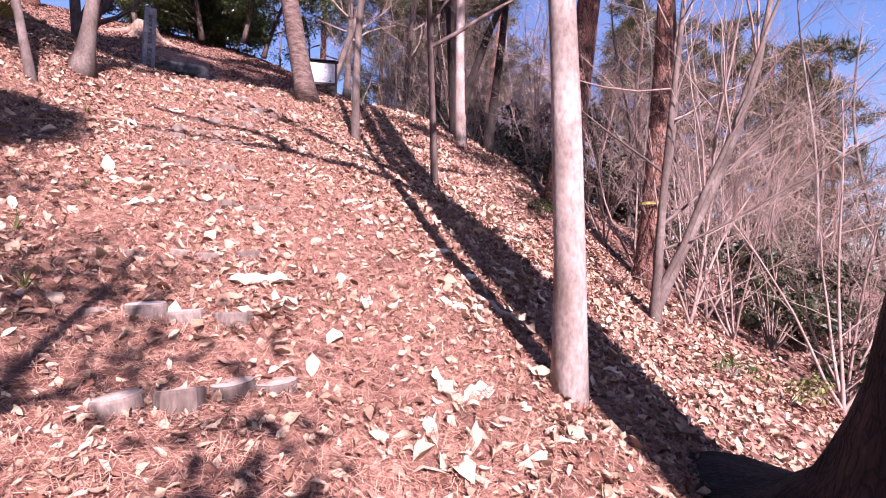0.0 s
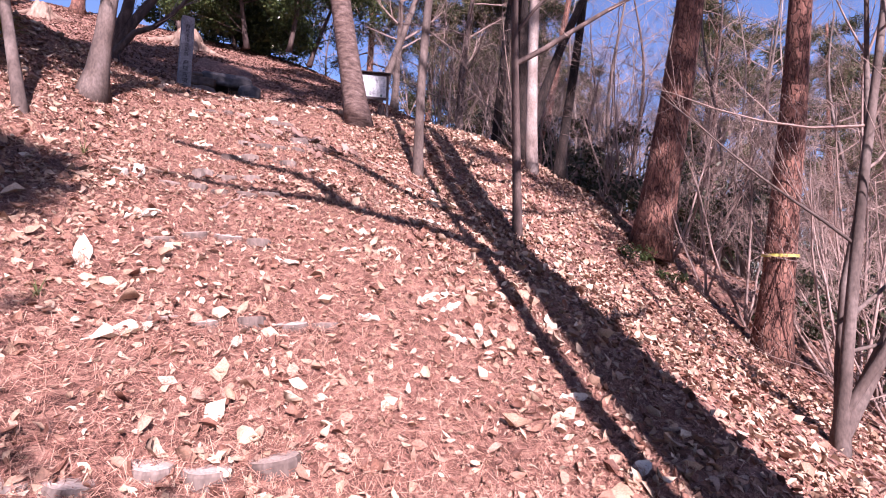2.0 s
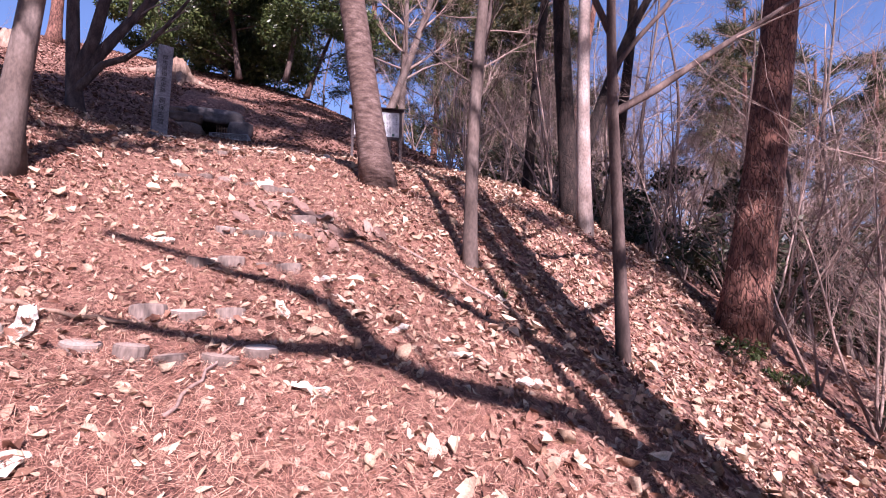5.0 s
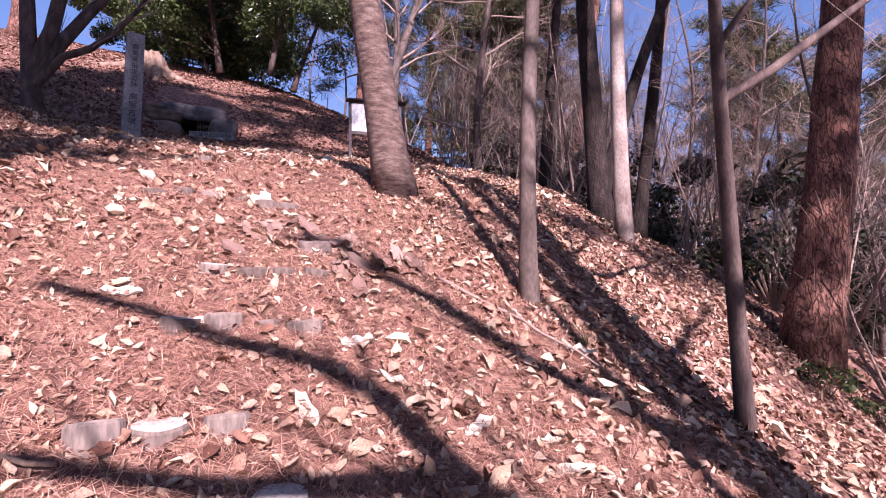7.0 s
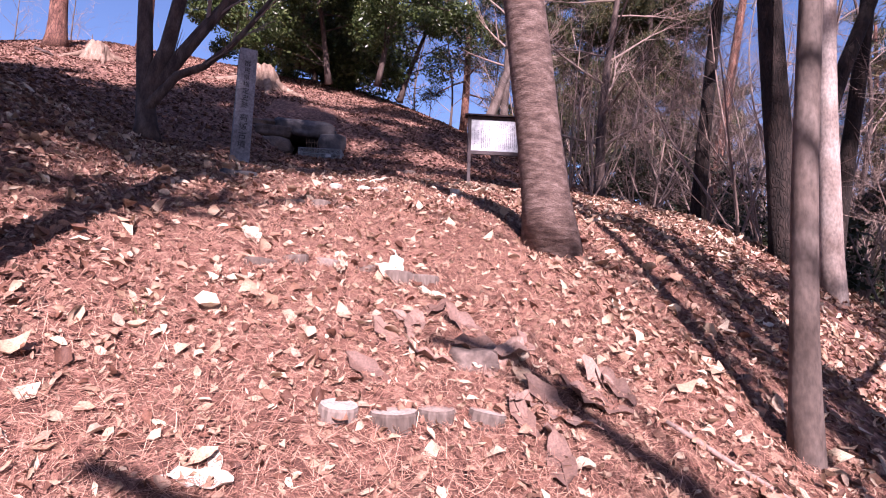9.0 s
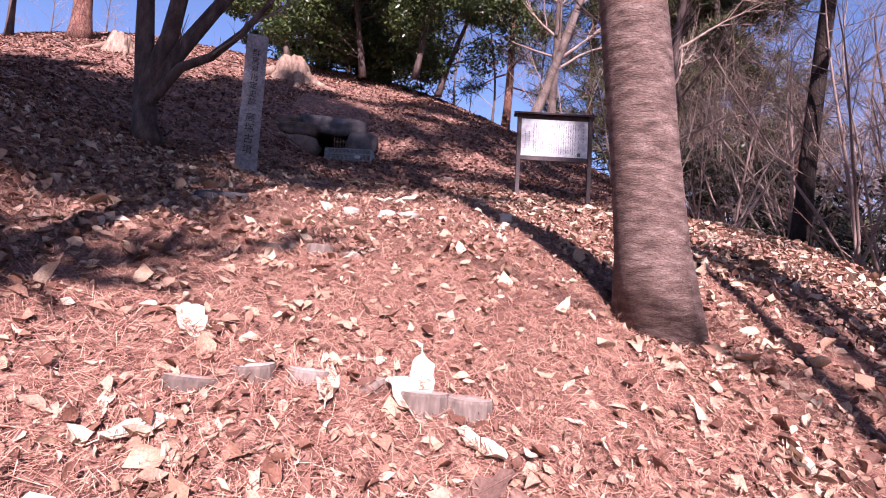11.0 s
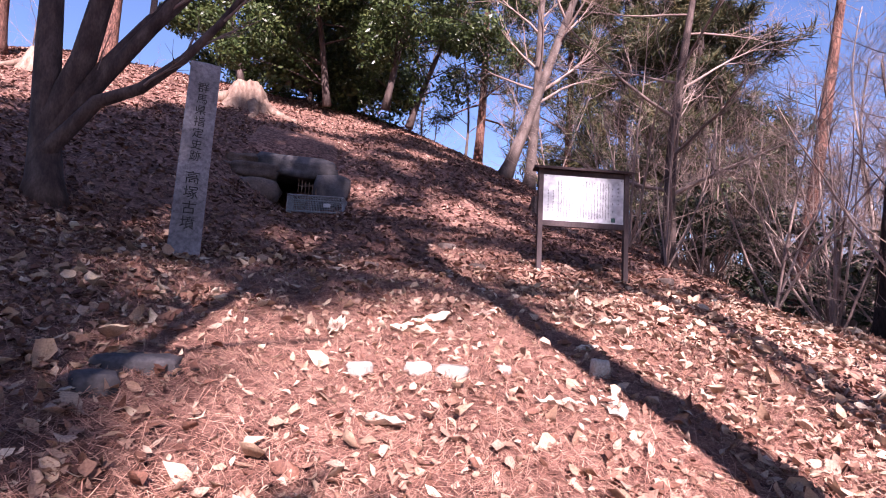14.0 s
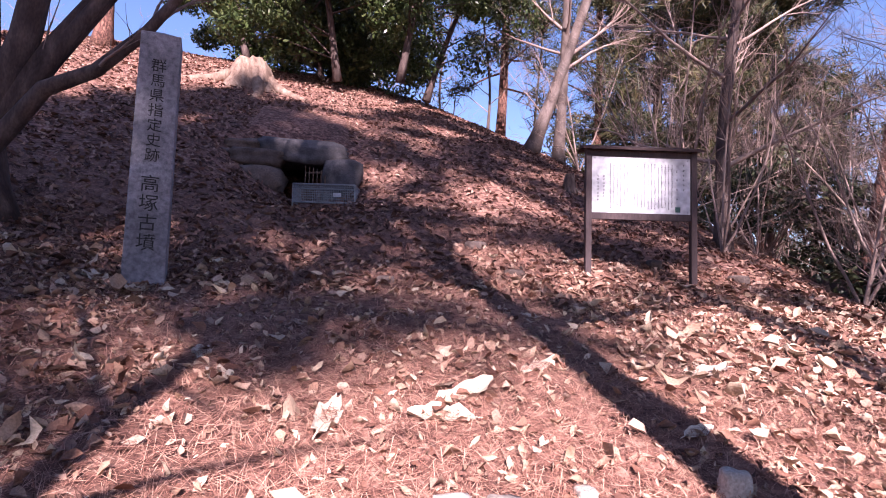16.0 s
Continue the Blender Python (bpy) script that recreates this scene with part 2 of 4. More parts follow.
# ---- ground shape: a path profile along the climb, a bank on each side, and the mound ----
CLIMB = [-30, -12, 0, 3, 6, 7, 8.3, 9.9, 11.5, 12.7, 13.8, 15.2, 16.8, 19, 22, 28, 45]
CLIMB_Z = [-5.75, -3.68, 0.38, 1.34, 2.57, 3.16, 3.65, 4.35, 5.17, 5.76, 5.96, 6.47, 6.62, 7.34, 7.75, 7.47, 5.75]
EDGE = [0, 5.5, 8, 10, 11.3, 13, 15, 20, 45]
EDGE_W = [2.19, 3.5, 3.05, 3.62, 4.22, 5.31, 6.6, 6.37, 6.01]
BANK = [0, 8, 10.5, 12.5, 15, 18, 45]
BANK_W = [-0.31, -0.84, -0.03, -0.32, -1.29, -1.81, -2.49]


def soft_over(v, k):
    return 0.5 * (v + np.sqrt(v * v + k * k))


def spread(v, xs, ys, reach):
    return sum(np.interp(v + o * reach, xs, ys) for o in (-1, -0.5, 0, 0.5, 1)) / 5


def ground(x, y):
    x, y = np.asarray(x, dtype=float), np.asarray(y, dtype=float)
    s, w = -0.5 * x + 0.866 * y, 0.866 * x + 0.5 * y
    z = spread(s, CLIMB, CLIMB_Z, 0.8)
    z = z - 11 * np.tanh(0.44 * soft_over(w - spread(s, EDGE, EDGE_W, 0.8), 1.0) / 11)
    z = z + 1.6 * np.tanh(0.55 * soft_over(spread(s, BANK, BANK_W, 0.8) - w, 0.8) / 1.6)
    ax, ay, bx, by = -17.63, 31.17, -23.79, 25.63
    t = np.clip(((x - ax) * (bx - ax) + (y - ay) * (by - ay)) / ((bx - ax) ** 2 + (by - ay) ** 2), 0, 1)
    r = np.hypot(x - ax - t * (bx - ax), y - ay - t * (by - ay))
    mound = np.maximum(14.84 - 0.54 * (np.sqrt(r * r + 2.81 ** 2) - 2.81), -8)
    z = 0.5 * (z + mound + np.sqrt((z - mound) ** 2 + 0.36))
    # the hollow in front of the chamber's mouth
    u, v = -0.5 * (x + 10.9) + 0.866 * (y - 19.0), 0.866 * (x + 10.9) + 0.5 * (y - 19.0)
    z = z - 0.85 * np.exp(-((v - 0.3) / 1.25) ** 2 - np.where(u > 0, u / 0.7, u / 1.9) ** 2)
    far = np.clip((np.hypot(x + 4, y - 12) - 45) / 60, 0, 1)
    return z * (1 - far) - 7.0 * far


# ---- building helpers ----
def height(x, y):
    return float(ground(x, y))


class Soup:
    """Points and faces that become one mesh."""

    def __init__(self):
        self.v, self.f = [], []

    def add(self, verts, faces):
        o = len(self.v)
        self.v.extend(verts)
        self.f.extend([tuple(i + o for i in f) for f in faces])

    def tube(self, pts, radii, n=8, cap=True, rough=0.0, rng=None):
        pts = [Vector(p) for p in pts]
        o, k = len(self.v), len(pts)
        side = Vector((1, 0, 0))
        for i, p in enumerate(pts):
            d = (pts[min(i + 1, k - 1)] - pts[max(i - 1, 0)]).normalized()
            side = side - d * side.dot(d)
            if side.length < 1e-3:
                side = d.orthogonal()
            side.normalize()
            up = d.cross(side)
            for j in range(n):
                a = 2 * math.pi * j / n
                r = radii[i] * (1 + (rough * (rng.random() - 0.5) if rng else 0))
                self.v.append(tuple(p + (side * math.cos(a) + up * math.sin(a)) * r))
        for i in range(k - 1):
            for j in range(n):
                a, b = o + i * n + j, o + i * n + (j + 1) % n
                self.f.append((a, b, b + n, a + n))
        if cap:
            self.f.append(tuple(o + j for j in reversed(range(n))))
            self.f.append(tuple(o + (k - 1) * n + j for j in range(n)))

    def box(self, c, size, turn=None):
        hx, hy, hz = (s / 2 for s in size)
        vs = [Vector((sx * hx, sy * hy, sz * hz)) for sz in (-1, 1) for sy in (-1, 1) for sx in (-1, 1)]
        if turn:
            vs = [turn @ v for v in vs]
        self.add([tuple(v + Vector(c)) for v in vs], [(0, 2, 3, 1), (4, 5, 7, 6), (0, 1, 5, 4), (2, 6, 7, 3), (0, 4, 6, 2), (1, 3, 7, 5)])

    def mesh(self, name, mat, smooth=False):
        me = bpy.data.meshes.new(name)
        me.from_pydata(self.v, [], self.f)
        me.materials.append(mat)
        if smooth:
            me.shade_smooth()
        me.update()
        return me


def array_mesh(name, verts, loops, size, mat, smooth=False):
    """A mesh of equal faces from arrays; loops holds size corners a face."""
    me = bpy.data.meshes.new(name)
    nf = len(loops) // size
    me.vertices.add(len(verts))
    me.vertices.foreach_set("co", np.ascontiguousarray(verts, dtype=np.float32).ravel())
    me.loops.add(len(loops))
    me.loops.foreach_set("vertex_index", np.ascontiguousarray(loops, dtype=np.int32))
    me.polygons.add(nf)
    me.polygons.foreach_set("loop_start", np.arange(nf, dtype=np.int32) * size)
    me.polygons.foreach_set("loop_total", np.full(nf, size, dtype=np.int32))
    me.materials.append(mat)
    if smooth:
        me.shade_smooth()
    me.update(calc_edges=True)
    me.validate()
    return me


def part(name, soup, mat, parent, label="", smooth=False):
    ob = new(name, soup.mesh(name, mat, smooth) if isinstance(soup, Soup) else soup)
    ob.parent = parent
    if label:
        tagged(ob, label)
    return ob


def bevelled(size, edge, segments=2, taper=1.0):
    """A box with rounded edges, standing on z = 0."""
    bm = bmesh.new()
    bmesh.ops.create_cube(bm, size=1)
    bmesh.ops.scale(bm, vec=size, verts=bm.verts)
    bmesh.ops.translate(bm, vec=(0, 0, size[2] / 2), verts=bm.verts)
    for v in bm.verts:
        if v.co.z > size[2] / 2:
            v.co.x *= taper
            v.co.y *= taper
    if edge:
        bmesh.ops.bevel(bm, geom=bm.edges[:], offset=edge, segments=segments, profile=0.6, affect="EDGES")
    return bm


def bm_mesh(name, bm, mat, smooth=False):
    me = bpy.data.meshes.new(name)
    bm.to_mesh(me)
    bm.free()
    me.materials.append(mat)
    if smooth:
        me.shade_smooth()
    return me


def stone_mesh(name, size, seed, mat, lumpy=0.22, flat=1.0):
    """A worn stone with broad facets."""
    bm = bmesh.new()
    bmesh.ops.create_icosphere(bm, subdivisions=3, radius=0.5)
    off = Vector((seed * 7.3, seed * 3.1, seed * 1.7))
    for v in bm.verts:
        p = v.co.normalized()
        k = max(abs(p.x), abs(p.y), abs(p.z))
        p = p / (k ** 0.8) * 0.5
        p *= 1 + lumpy * noise.noise(p * 2.3 + off) + lumpy * 0.55 * noise.noise(p * 6.0 + off)
        v.co = Vector((p.x * size[0], p.y * size[1], p.z * size[2] * flat))
    return bm_mesh(name, bm, mat, True)


# ---- ground sheet ----
def axis(lo, hi, a, b, step):
    """Coordinates, close together between a and b and ever wider outside."""
    mid = list(np.arange(a, b, step))
    out, d, v = [], step, b
    while v < hi:
        out.append(v)
        d *= 1.16
        v += d
    low, d, v = [], step, a
    while v > lo:
        d *= 1.16
        v -= d
        low.append(v)
    return np.array(low[::-1] + mid + out)


def relief(x, y):
    return (0.022 * np.sin(1.9 * x + 0.7 * y + 1.0) * np.sin(1.3 * y - 0.8 * x) + 0.014 * np.sin(4.3 * x - 2.1 * y + 0.4) * np.sin(3.7 * y + 1.1 * x)
            + 0.008 * np.sin(9.7 * x + 5.0 * y) * np.sin(8.3 * y - 6.0 * x + 2.0))


MOUTH = Vector((-11.0, 19.25, 8.02))       # foot of the chamber's mouth
MOUTH_IN = Vector((-0.5, 0.866, 0))        # into the mound
MOUTH_SIDE = Vector((0.866, 0.5, 0))


def trench(x, y):
    """How deep the chamber's floor lies under the mound's skin."""
    u = (x - MOUTH.x) * MOUTH_IN.x + (y - MOUTH.y) * MOUTH_IN.y
    v = (x - MOUTH.x) * MOUTH_SIDE.x + (y - MOUTH.y) * MOUTH_SIDE.y
    inside = 1 / (1 + np.exp(np.clip(-(0.42 - np.abs(v)) / 0.05, -40, 40))) / (1 + np.exp(np.clip(-(u + 0.15) / 0.06, -40, 40))) / (1 + np.exp(np.clip(-(2.3 - u) / 0.06, -40, 40)))
    return inside


def ground_top(x, y):
    z = ground(x, y) + relief(x, y)
    k = trench(x, y)
    return z * (1 - k) + np.minimum(z, MOUTH.z - 0.05) * k


gx, gy = axis(-900, 900, -14.5, 6.0, 0.11), axis(-600, 1500, 0.0, 27.0, 0.11)
GX, GY = np.meshgrid(gx, gy)
GZ = ground_top(GX, GY)
nx, ny = len(gx), len(gy)
ii = (np.arange(ny - 1)[:, None] * nx + np.arange(nx - 1)[None, :]).ravel()
sheet = array_mesh("ground", np.stack([GX.ravel(), GY.ravel(), GZ.ravel()], 1), np.stack([ii, ii + 1, ii + 1 + nx, ii + nx], 1).ravel(), 4, SOIL, True)
tagged(new("ground", sheet), "hillside covered in brown pine straw and dead leaves", "ground", kind="structure")


# ---- trees ----
def spine(base, tall, lean, bow, rng, wob=0.03, steps=16, curve=(0, 0), butt=(0, 0)):
    """Points up a trunk: lean is metres sideways a metre up, bow bends it back, curve bends it more and more."""
    px, py, pts = rng.random() * 6, rng.random() * 6, []
    for i in range(steps + 1):
        f = i / steps
        h = f * tall
        k = 1 - math.exp(-h / 0.7)
        pts.append(Vector((base[0] + butt[0] * k + lean[0] * h + bow[0] * math.sin(math.pi * f) + curve[0] * f * f + wob * tall * 0.12 * math.sin(px + f * 7),
                           base[1] + butt[1] * k + lean[1] * h + bow[1] * math.sin(math.pi * f) + curve[1] * f * f + wob * tall * 0.12 * math.sin(py + f * 6), base[2] + h)))
    return pts


def trunk_radii(r, n, taper, flare, foot=26.0):
    return [r * ((1 - taper * (i / n)) + flare * math.exp(-(i / n) * foot)) for i in range(n + 1)]


def branch(soup, p, d, length, r, depth, rng, droop=0.0, fan=0.75, kids=5, sides=5):
    """A limb that bends and carries smaller ones."""
    n = 5 if depth > 1 else 4
    pts, q, way = [Vector(p)], Vector(p), Vector(d).normalized()
    for i in range(n):
        way = (way + Vector((rng.uniform(-1, 1), rng.uniform(-1, 1), rng.uniform(-0.8, 1.0) - droop)) * 0.16).normalized()
        q = q + way * length / n
        pts.append(q.copy())
    soup.tube(pts, [r * (1 - 0.8 * i / n) for i in range(n + 1)], max(3, sides), cap=False)
    if depth <= 0:
        return
    for k in range(kids):
        f = rng.uniform(0.25, 1.0)
        i = min(int(f * n), n - 1)
        s = pts[i].lerp(pts[i + 1], f * n - i)
        along = (pts[i + 1] - pts[i]).normalized()
        out = Vector((rng.uniform(-1, 1), rng.uniform(-1, 1), rng.uniform(-0.5, 0.9)))
        out = (along + out.normalized() * fan).normalized()
        branch(soup, s, out, length * rng.uniform(0.35, 0.6), max(r * (1 - 0.8 * f) * 0.6, 0.0025), depth - 1, rng, droop, fan, max(3, kids - 1), 3 if depth <= 2 else 4)


def bare_tree(name, label, x, y, tall, r, bark, lean=(0, 0), bow=(0, 0), curve=(0, 0), limbs=10, low=0.35, reach=0.28, seed=1, flare=0.5, taper=0.75, forks=(), depth=2, kids=5, wob=0.03, rise=0.5, group="", sides=14, sink=0.12, rings=20, foot=26.0, butt=(0, 0), boughs=(), bough_r=()):
    """boughs: world points along great limbs. forks: (share of the height, way, length, radius) of strong limbs of one's choosing."""
    rng = random.Random(seed)
    tree = new(name)
    tree.location = (x, y, height(x, y) - sink)
    pts = spine((0, 0, 0), tall, lean, bow, rng, wob, rings, curve, butt)
    rad = trunk_radii(r, rings, taper, flare, foot)
    t, c = Soup(), Soup()
    t.tube(pts, rad, sides, rough=0.06, rng=rng)
    for f, way, length, fr in forks:
        i = min(int(f * rings), rings - 1)
        p = pts[i].lerp(pts[i + 1], f * rings - i)
        w, q, line = Vector(way).normalized(), p.copy(), [p]
        for k in range(7):
            w = (w + Vector((rng.uniform(-1, 1), rng.uniform(-1, 1), rng.uniform(-0.2, 0.9))) * 0.12).normalized()
            q = q + w * length / 7
            line.append(q.copy())
        t.tube(line, [fr * (1.15 - 0.85 * k / 7) for k in range(8)], 9, cap=False)
        for k in range(5):
            f2 = rng.uniform(0.35, 1)
            j = min(int(f2 * 7), 6)
            out = ((line[j + 1] - line[j]).normalized() + Vector((rng.uniform(-1, 1), rng.uniform(-1, 1), rng.uniform(-0.3, 0.9))) * 0.7)
            branch(c, line[j], out, length * rng.uniform(0.3, 0.55), fr * 0.4 * (1.1 - f2 * 0.6), depth - 1 if depth > 1 else 1, rng, 0, 0.75, kids)
    for line, br in zip(boughs, bough_r):
        line = [Vector(p) - tree.location for p in line]
        m = len(line) - 1
        t.tube(line, [br * (1.1 - 0.75 * k / m) for k in range(m + 1)], 9, cap=False)
        for k in range(7):
            j = rng.randrange(1, m + 1)
            out = (line[j] - line[j - 1]).normalized() + Vector((rng.uniform(-1, 1), rng.uniform(-1, 1), rng.uniform(-0.3, 0.9))) * 0.7
            branch(c, line[j], out, rng.uniform(0.5, 1.3), br * 0.22, 1, rng, 0, 0.75, 4)
    for k in range(limbs):
        f = low + (1 - low) * ((k + rng.random()) / limbs)
        i = min(int(f * rings), rings - 1)
        p = pts[i].lerp(pts[i + 1], f * rings - i)
        a = k * 2.4 + rng.random()
        out = Vector((math.cos(a), math.sin(a), rise + rng.random() * 0.5))
        branch(c, p, out, tall * reach * (1.15 - 0.6 * f) * rng.uniform(0.7, 1.2), max(rad[i] * 0.38, 0.008), depth, rng, 0, 0.75, kids, 6)
    part("trunk", t, bark, tree, smooth=True)
    if c.v:
        part("crown", c, TWIG, tree, smooth=True)
    return tagged(tree, label, "tree", group)


def needle_tufts(points, ways, rng, count, size, thin):
    """Sprays of needles round points, as arrays of four-cornered blades."""
    p = np.repeat(np.array(points), count, 0)
    w = np.repeat(np.array(ways), count, 0)
    n = len(p)
    d = w * 0.7 + rng.normal(size=(n, 3)) * 0.75
    d /= np.linalg.norm(d, axis=1, keepdims=True)
    s = np.cross(d, rng.normal(size=(n, 3)))
    s /= np.linalg.norm(s, axis=1, keepdims=True)
    length = size * rng.uniform(0.6, 1.3, (n, 1))
    a = p + rng.normal(size=(n, 3)) * size * 0.35
    v = np.stack([a - s * thin, a + s * thin, a + d * length + s * thin * 0.4, a + d * length - s * thin * 0.4], 1).reshape(-1, 3)
    return v, np.arange(len(v))


def pine_tree(name, label, x, y, tall, r, bark=None, lean=(0, 0), bow=(0, 0), low=0.45, reach=0.24, limbs=22, seed=1, tuft=9, size=0.32, thin=0.012, rise=0.15, group="", sub=7, flare=0.35, sink=0.12, taper=0.7):
    rng = random.Random(seed)
    tree = new(name)
    tree.location = (x, y, height(x, y) - sink)
    pts = spine((0, 0, 0), tall, lean, bow, rng, 0.03, 20)
    rad = trunk_radii(r, 20, taper, flare)
    t, ends, ways = Soup(), [], []
    t.tube(pts, rad, 16, rough=0.08, rng=rng)
    for k in range(limbs):
        f = low + (0.99 - low) * ((k + rng.random()) / limbs)
        i = min(int(f * 20), 19)
        p = pts[i].lerp(pts[i + 1], f * 20 - i)
        a = k * 2.4 + rng.random()
        w = Vector((math.cos(a), math.sin(a), rise + rng.uniform(-0.15, 0.35)))
        length = tall * reach * (1.15 - 0.85 * (f - low) / (1 - low)) * rng.uniform(0.6, 1.2)
        q, line = p.copy(), [p]
        for j in range(5):
            w = (w.normalized() + Vector((rng.uniform(-1, 1), rng.uniform(-1, 1), rng.uniform(-0.6, 0.8))) * 0.16).normalized()
            q = q + w * length / 5
            line.append(q.copy())
        t.tube(line, [max(rad[i] * 0.3, 0.012) * (1 - 0.16 * j) for j in range(6)], 5, cap=False)
        for j in range(sub):
            f2 = rng.uniform(0.3, 1.0)
            m = min(int(f2 * 5), 4)
            s = line[m].lerp(line[m + 1], f2 * 5 - m)
            side = Vector((rng.uniform(-1, 1), rng.uniform(-1, 1), rng.uniform(-0.25, 0.5))).normalized()
            e = s + (side + w * 0.6) * length * rng.uniform(0.12, 0.34)
            t.tube([s, s.lerp(e, 0.5) + Vector((0, 0, 0.03)), e], [0.009, 0.007, 0.004], 3, cap=False)
            for g in (0.35, 0.6, 0.8, 1.0):
                ends.append(tuple(s.lerp(e, g)))
                ways.append(tuple((e - s).normalized() + Vector((0, 0, 0.25))))
    part("trunk", t, bark or BARK_RED, tree, smooth=True)
    v, l = needle_tufts(ends, ways, np.random.default_rng(seed), tuft, size, thin)
    part("crown", array_mesh("crown", v, l, 4, PINE_LEAF), None, tree)
    return tagged(tree, label, "tree", group)


def leafy_crown(name, clumps, count, size, rng, mat, squash=0.8):
    """Many small folded leaves gathered in uneven clumps."""
    c = np.array(clumps)
    k = rng.integers(0, len(c), count)
    d = rng.normal(size=(count, 3))
    d /= np.linalg.norm(d, axis=1, keepdims=True)
    p = c[k, :3] + d * (c[k, 3:4] * rng.uniform(0.35, 1.0, (count, 1)) ** 0.6) * np.array([1, 1, squash])
    n = d + rng.normal(size=(count, 3)) * 0.8 + np.array([0, 0, 0.5])
    a = np.cross(n, rng.normal(size=(count, 3)))
    a /= np.linalg.norm(a, axis=1, keepdims=True)
    b = np.cross(n, a)
    b /= np.linalg.norm(b, axis=1, keepdims=True)
    s = size * rng.uniform(0.6, 1.3, (count, 1))
    v = np.stack([p - a * s, p + b * s * 0.38, p + a * s, p - b * s * 0.38], 1).reshape(-1, 3)
    return array_mesh(name, v, np.arange(len(v)), 4, mat)


# ---- trees beside the path ----
def near_trees():
    bare_tree("young_tree", "slender tree with smooth pale grey bark, bare in winter", 0.87, 4.43, 9.0, 0.096, BARK_PALE, lean=(0.0, 0.0), bow=(0.03, 0), limbs=9, low=0.4, seed=3, flare=0.25, wob=0.05, taper=0.6)
    bare_tree("old_tree", "massive old tree with a flared foot, its bark darkened for shade", 1.95, 3.85, 14.0, 0.40, BARK_SHADED, lean=(0.0, 0.0), bow=(0.0, 0), limbs=9, low=0.6, seed=8, flare=1.5, sides=28, rings=80, foot=31.0, butt=(0.42, -0.7), wob=0.0,
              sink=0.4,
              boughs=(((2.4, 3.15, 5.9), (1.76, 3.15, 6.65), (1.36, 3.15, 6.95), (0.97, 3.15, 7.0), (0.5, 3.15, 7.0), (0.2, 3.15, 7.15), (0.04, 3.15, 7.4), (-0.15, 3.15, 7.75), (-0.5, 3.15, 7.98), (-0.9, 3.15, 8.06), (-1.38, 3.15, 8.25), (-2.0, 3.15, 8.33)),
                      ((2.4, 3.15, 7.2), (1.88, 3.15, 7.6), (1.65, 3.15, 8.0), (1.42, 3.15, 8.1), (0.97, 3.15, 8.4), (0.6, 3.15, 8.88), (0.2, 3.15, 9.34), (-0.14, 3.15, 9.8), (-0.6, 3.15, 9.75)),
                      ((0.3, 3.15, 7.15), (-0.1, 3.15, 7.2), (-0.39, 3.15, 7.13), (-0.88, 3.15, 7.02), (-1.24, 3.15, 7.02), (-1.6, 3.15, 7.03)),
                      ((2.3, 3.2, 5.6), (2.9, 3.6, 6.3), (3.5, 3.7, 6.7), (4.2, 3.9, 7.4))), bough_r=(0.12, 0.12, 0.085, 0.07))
    bare_tree("coppiced_tree", "bare coppiced tree of several grey stems on the bank", 2.38, 8.48, 6.5, 0.06, BARK_MID, lean=(0.10, 0.02), limbs=7, low=0.35, seed=12, flare=0.7, kids=5, reach=0.36, rise=0.1,
              forks=((0.03, (0.50, 0.08, 1.0), 6.0, 0.065), (0.02, (0.06, 0.15, 1.0), 5.2, 0.045), (0.06, (0.34, -0.1, 1.0), 5.0, 0.04), (0.2, (0.9, 0.3, 0.5), 3.0, 0.018), (0.3, (-0.7, 0.2, 0.6), 2.4, 0.014), (0.15, (0.8, -0.2, 0.25), 3.2, 0.016)))
    pine_tree("red_pine", "leaning red pine with thick plated bark", 1.60, 14.1, 15.0, 0.34, BARK_RED, lean=(0.16, 0.03), low=0.55, limbs=16, seed=21, flare=0.3, sink=0.1)
    bare_tree("tall_tree", "thick rough-barked trunk with a yellow tape round it", 3.25, 12.4, 13.0, 0.25, BARK_RED, lean=(0.06, 0), limbs=9, low=0.5, seed=22, flare=0.4, sink=0.1)
    bare_tree("thin_tree", "thin dark tree forking at head height", -0.62, 9.85, 6.5, 0.062, BARK_DARK, lean=(0.02, 0), bow=(-0.16, 0), limbs=6, low=0.45, seed=31, flare=0.2, taper=0.65, reach=0.3,
              forks=((0.36, (0.85, 0.25, 0.5), 3.4, 0.034), (0.47, (-0.3, 0.1, 1.0), 2.6, 0.03), (0.42, (0.5, 0.1, 0.75), 2.6, 0.022)))
    bare_tree("thin_tree", "slim grey-brown tree with knots, leaning a little", -2.02, 10.22, 7.0, 0.07, BARK_MID, lean=(0.06, 0.02), bow=(-0.10, 0), limbs=8, low=0.5, seed=33, flare=0.3, taper=0.55)
    bare_tree("white_tree", "straight tree with whitish bark at the edge of the bank", -0.62, 14.5, 11.0, 0.125, BARK_PALE, limbs=9, low=0.45, seed=35, flare=0.25, taper=0.5)
    bare_tree("dark_tree", "forked trunk, darkened for shade, beside the whitish tree", -0.85, 15.6, 11.0, 0.19, BARK_SHADED, lean=(-0.03, 0), limbs=9, low=0.4, seed=36, flare=0.3, taper=0.5, forks=((0.03, (0.25, 0.0, 1.0), 9.0, 0.11),))
    bare_tree("dark_tree", "bent trunk, darkened for shade, on the edge of the bank", -0.05, 16.4, 10.0, 0.12, BARK_SHADED, lean=(0.05, 0), bow=(0.25, 0), limbs=9, low=0.4, seed=37, taper=0.5)
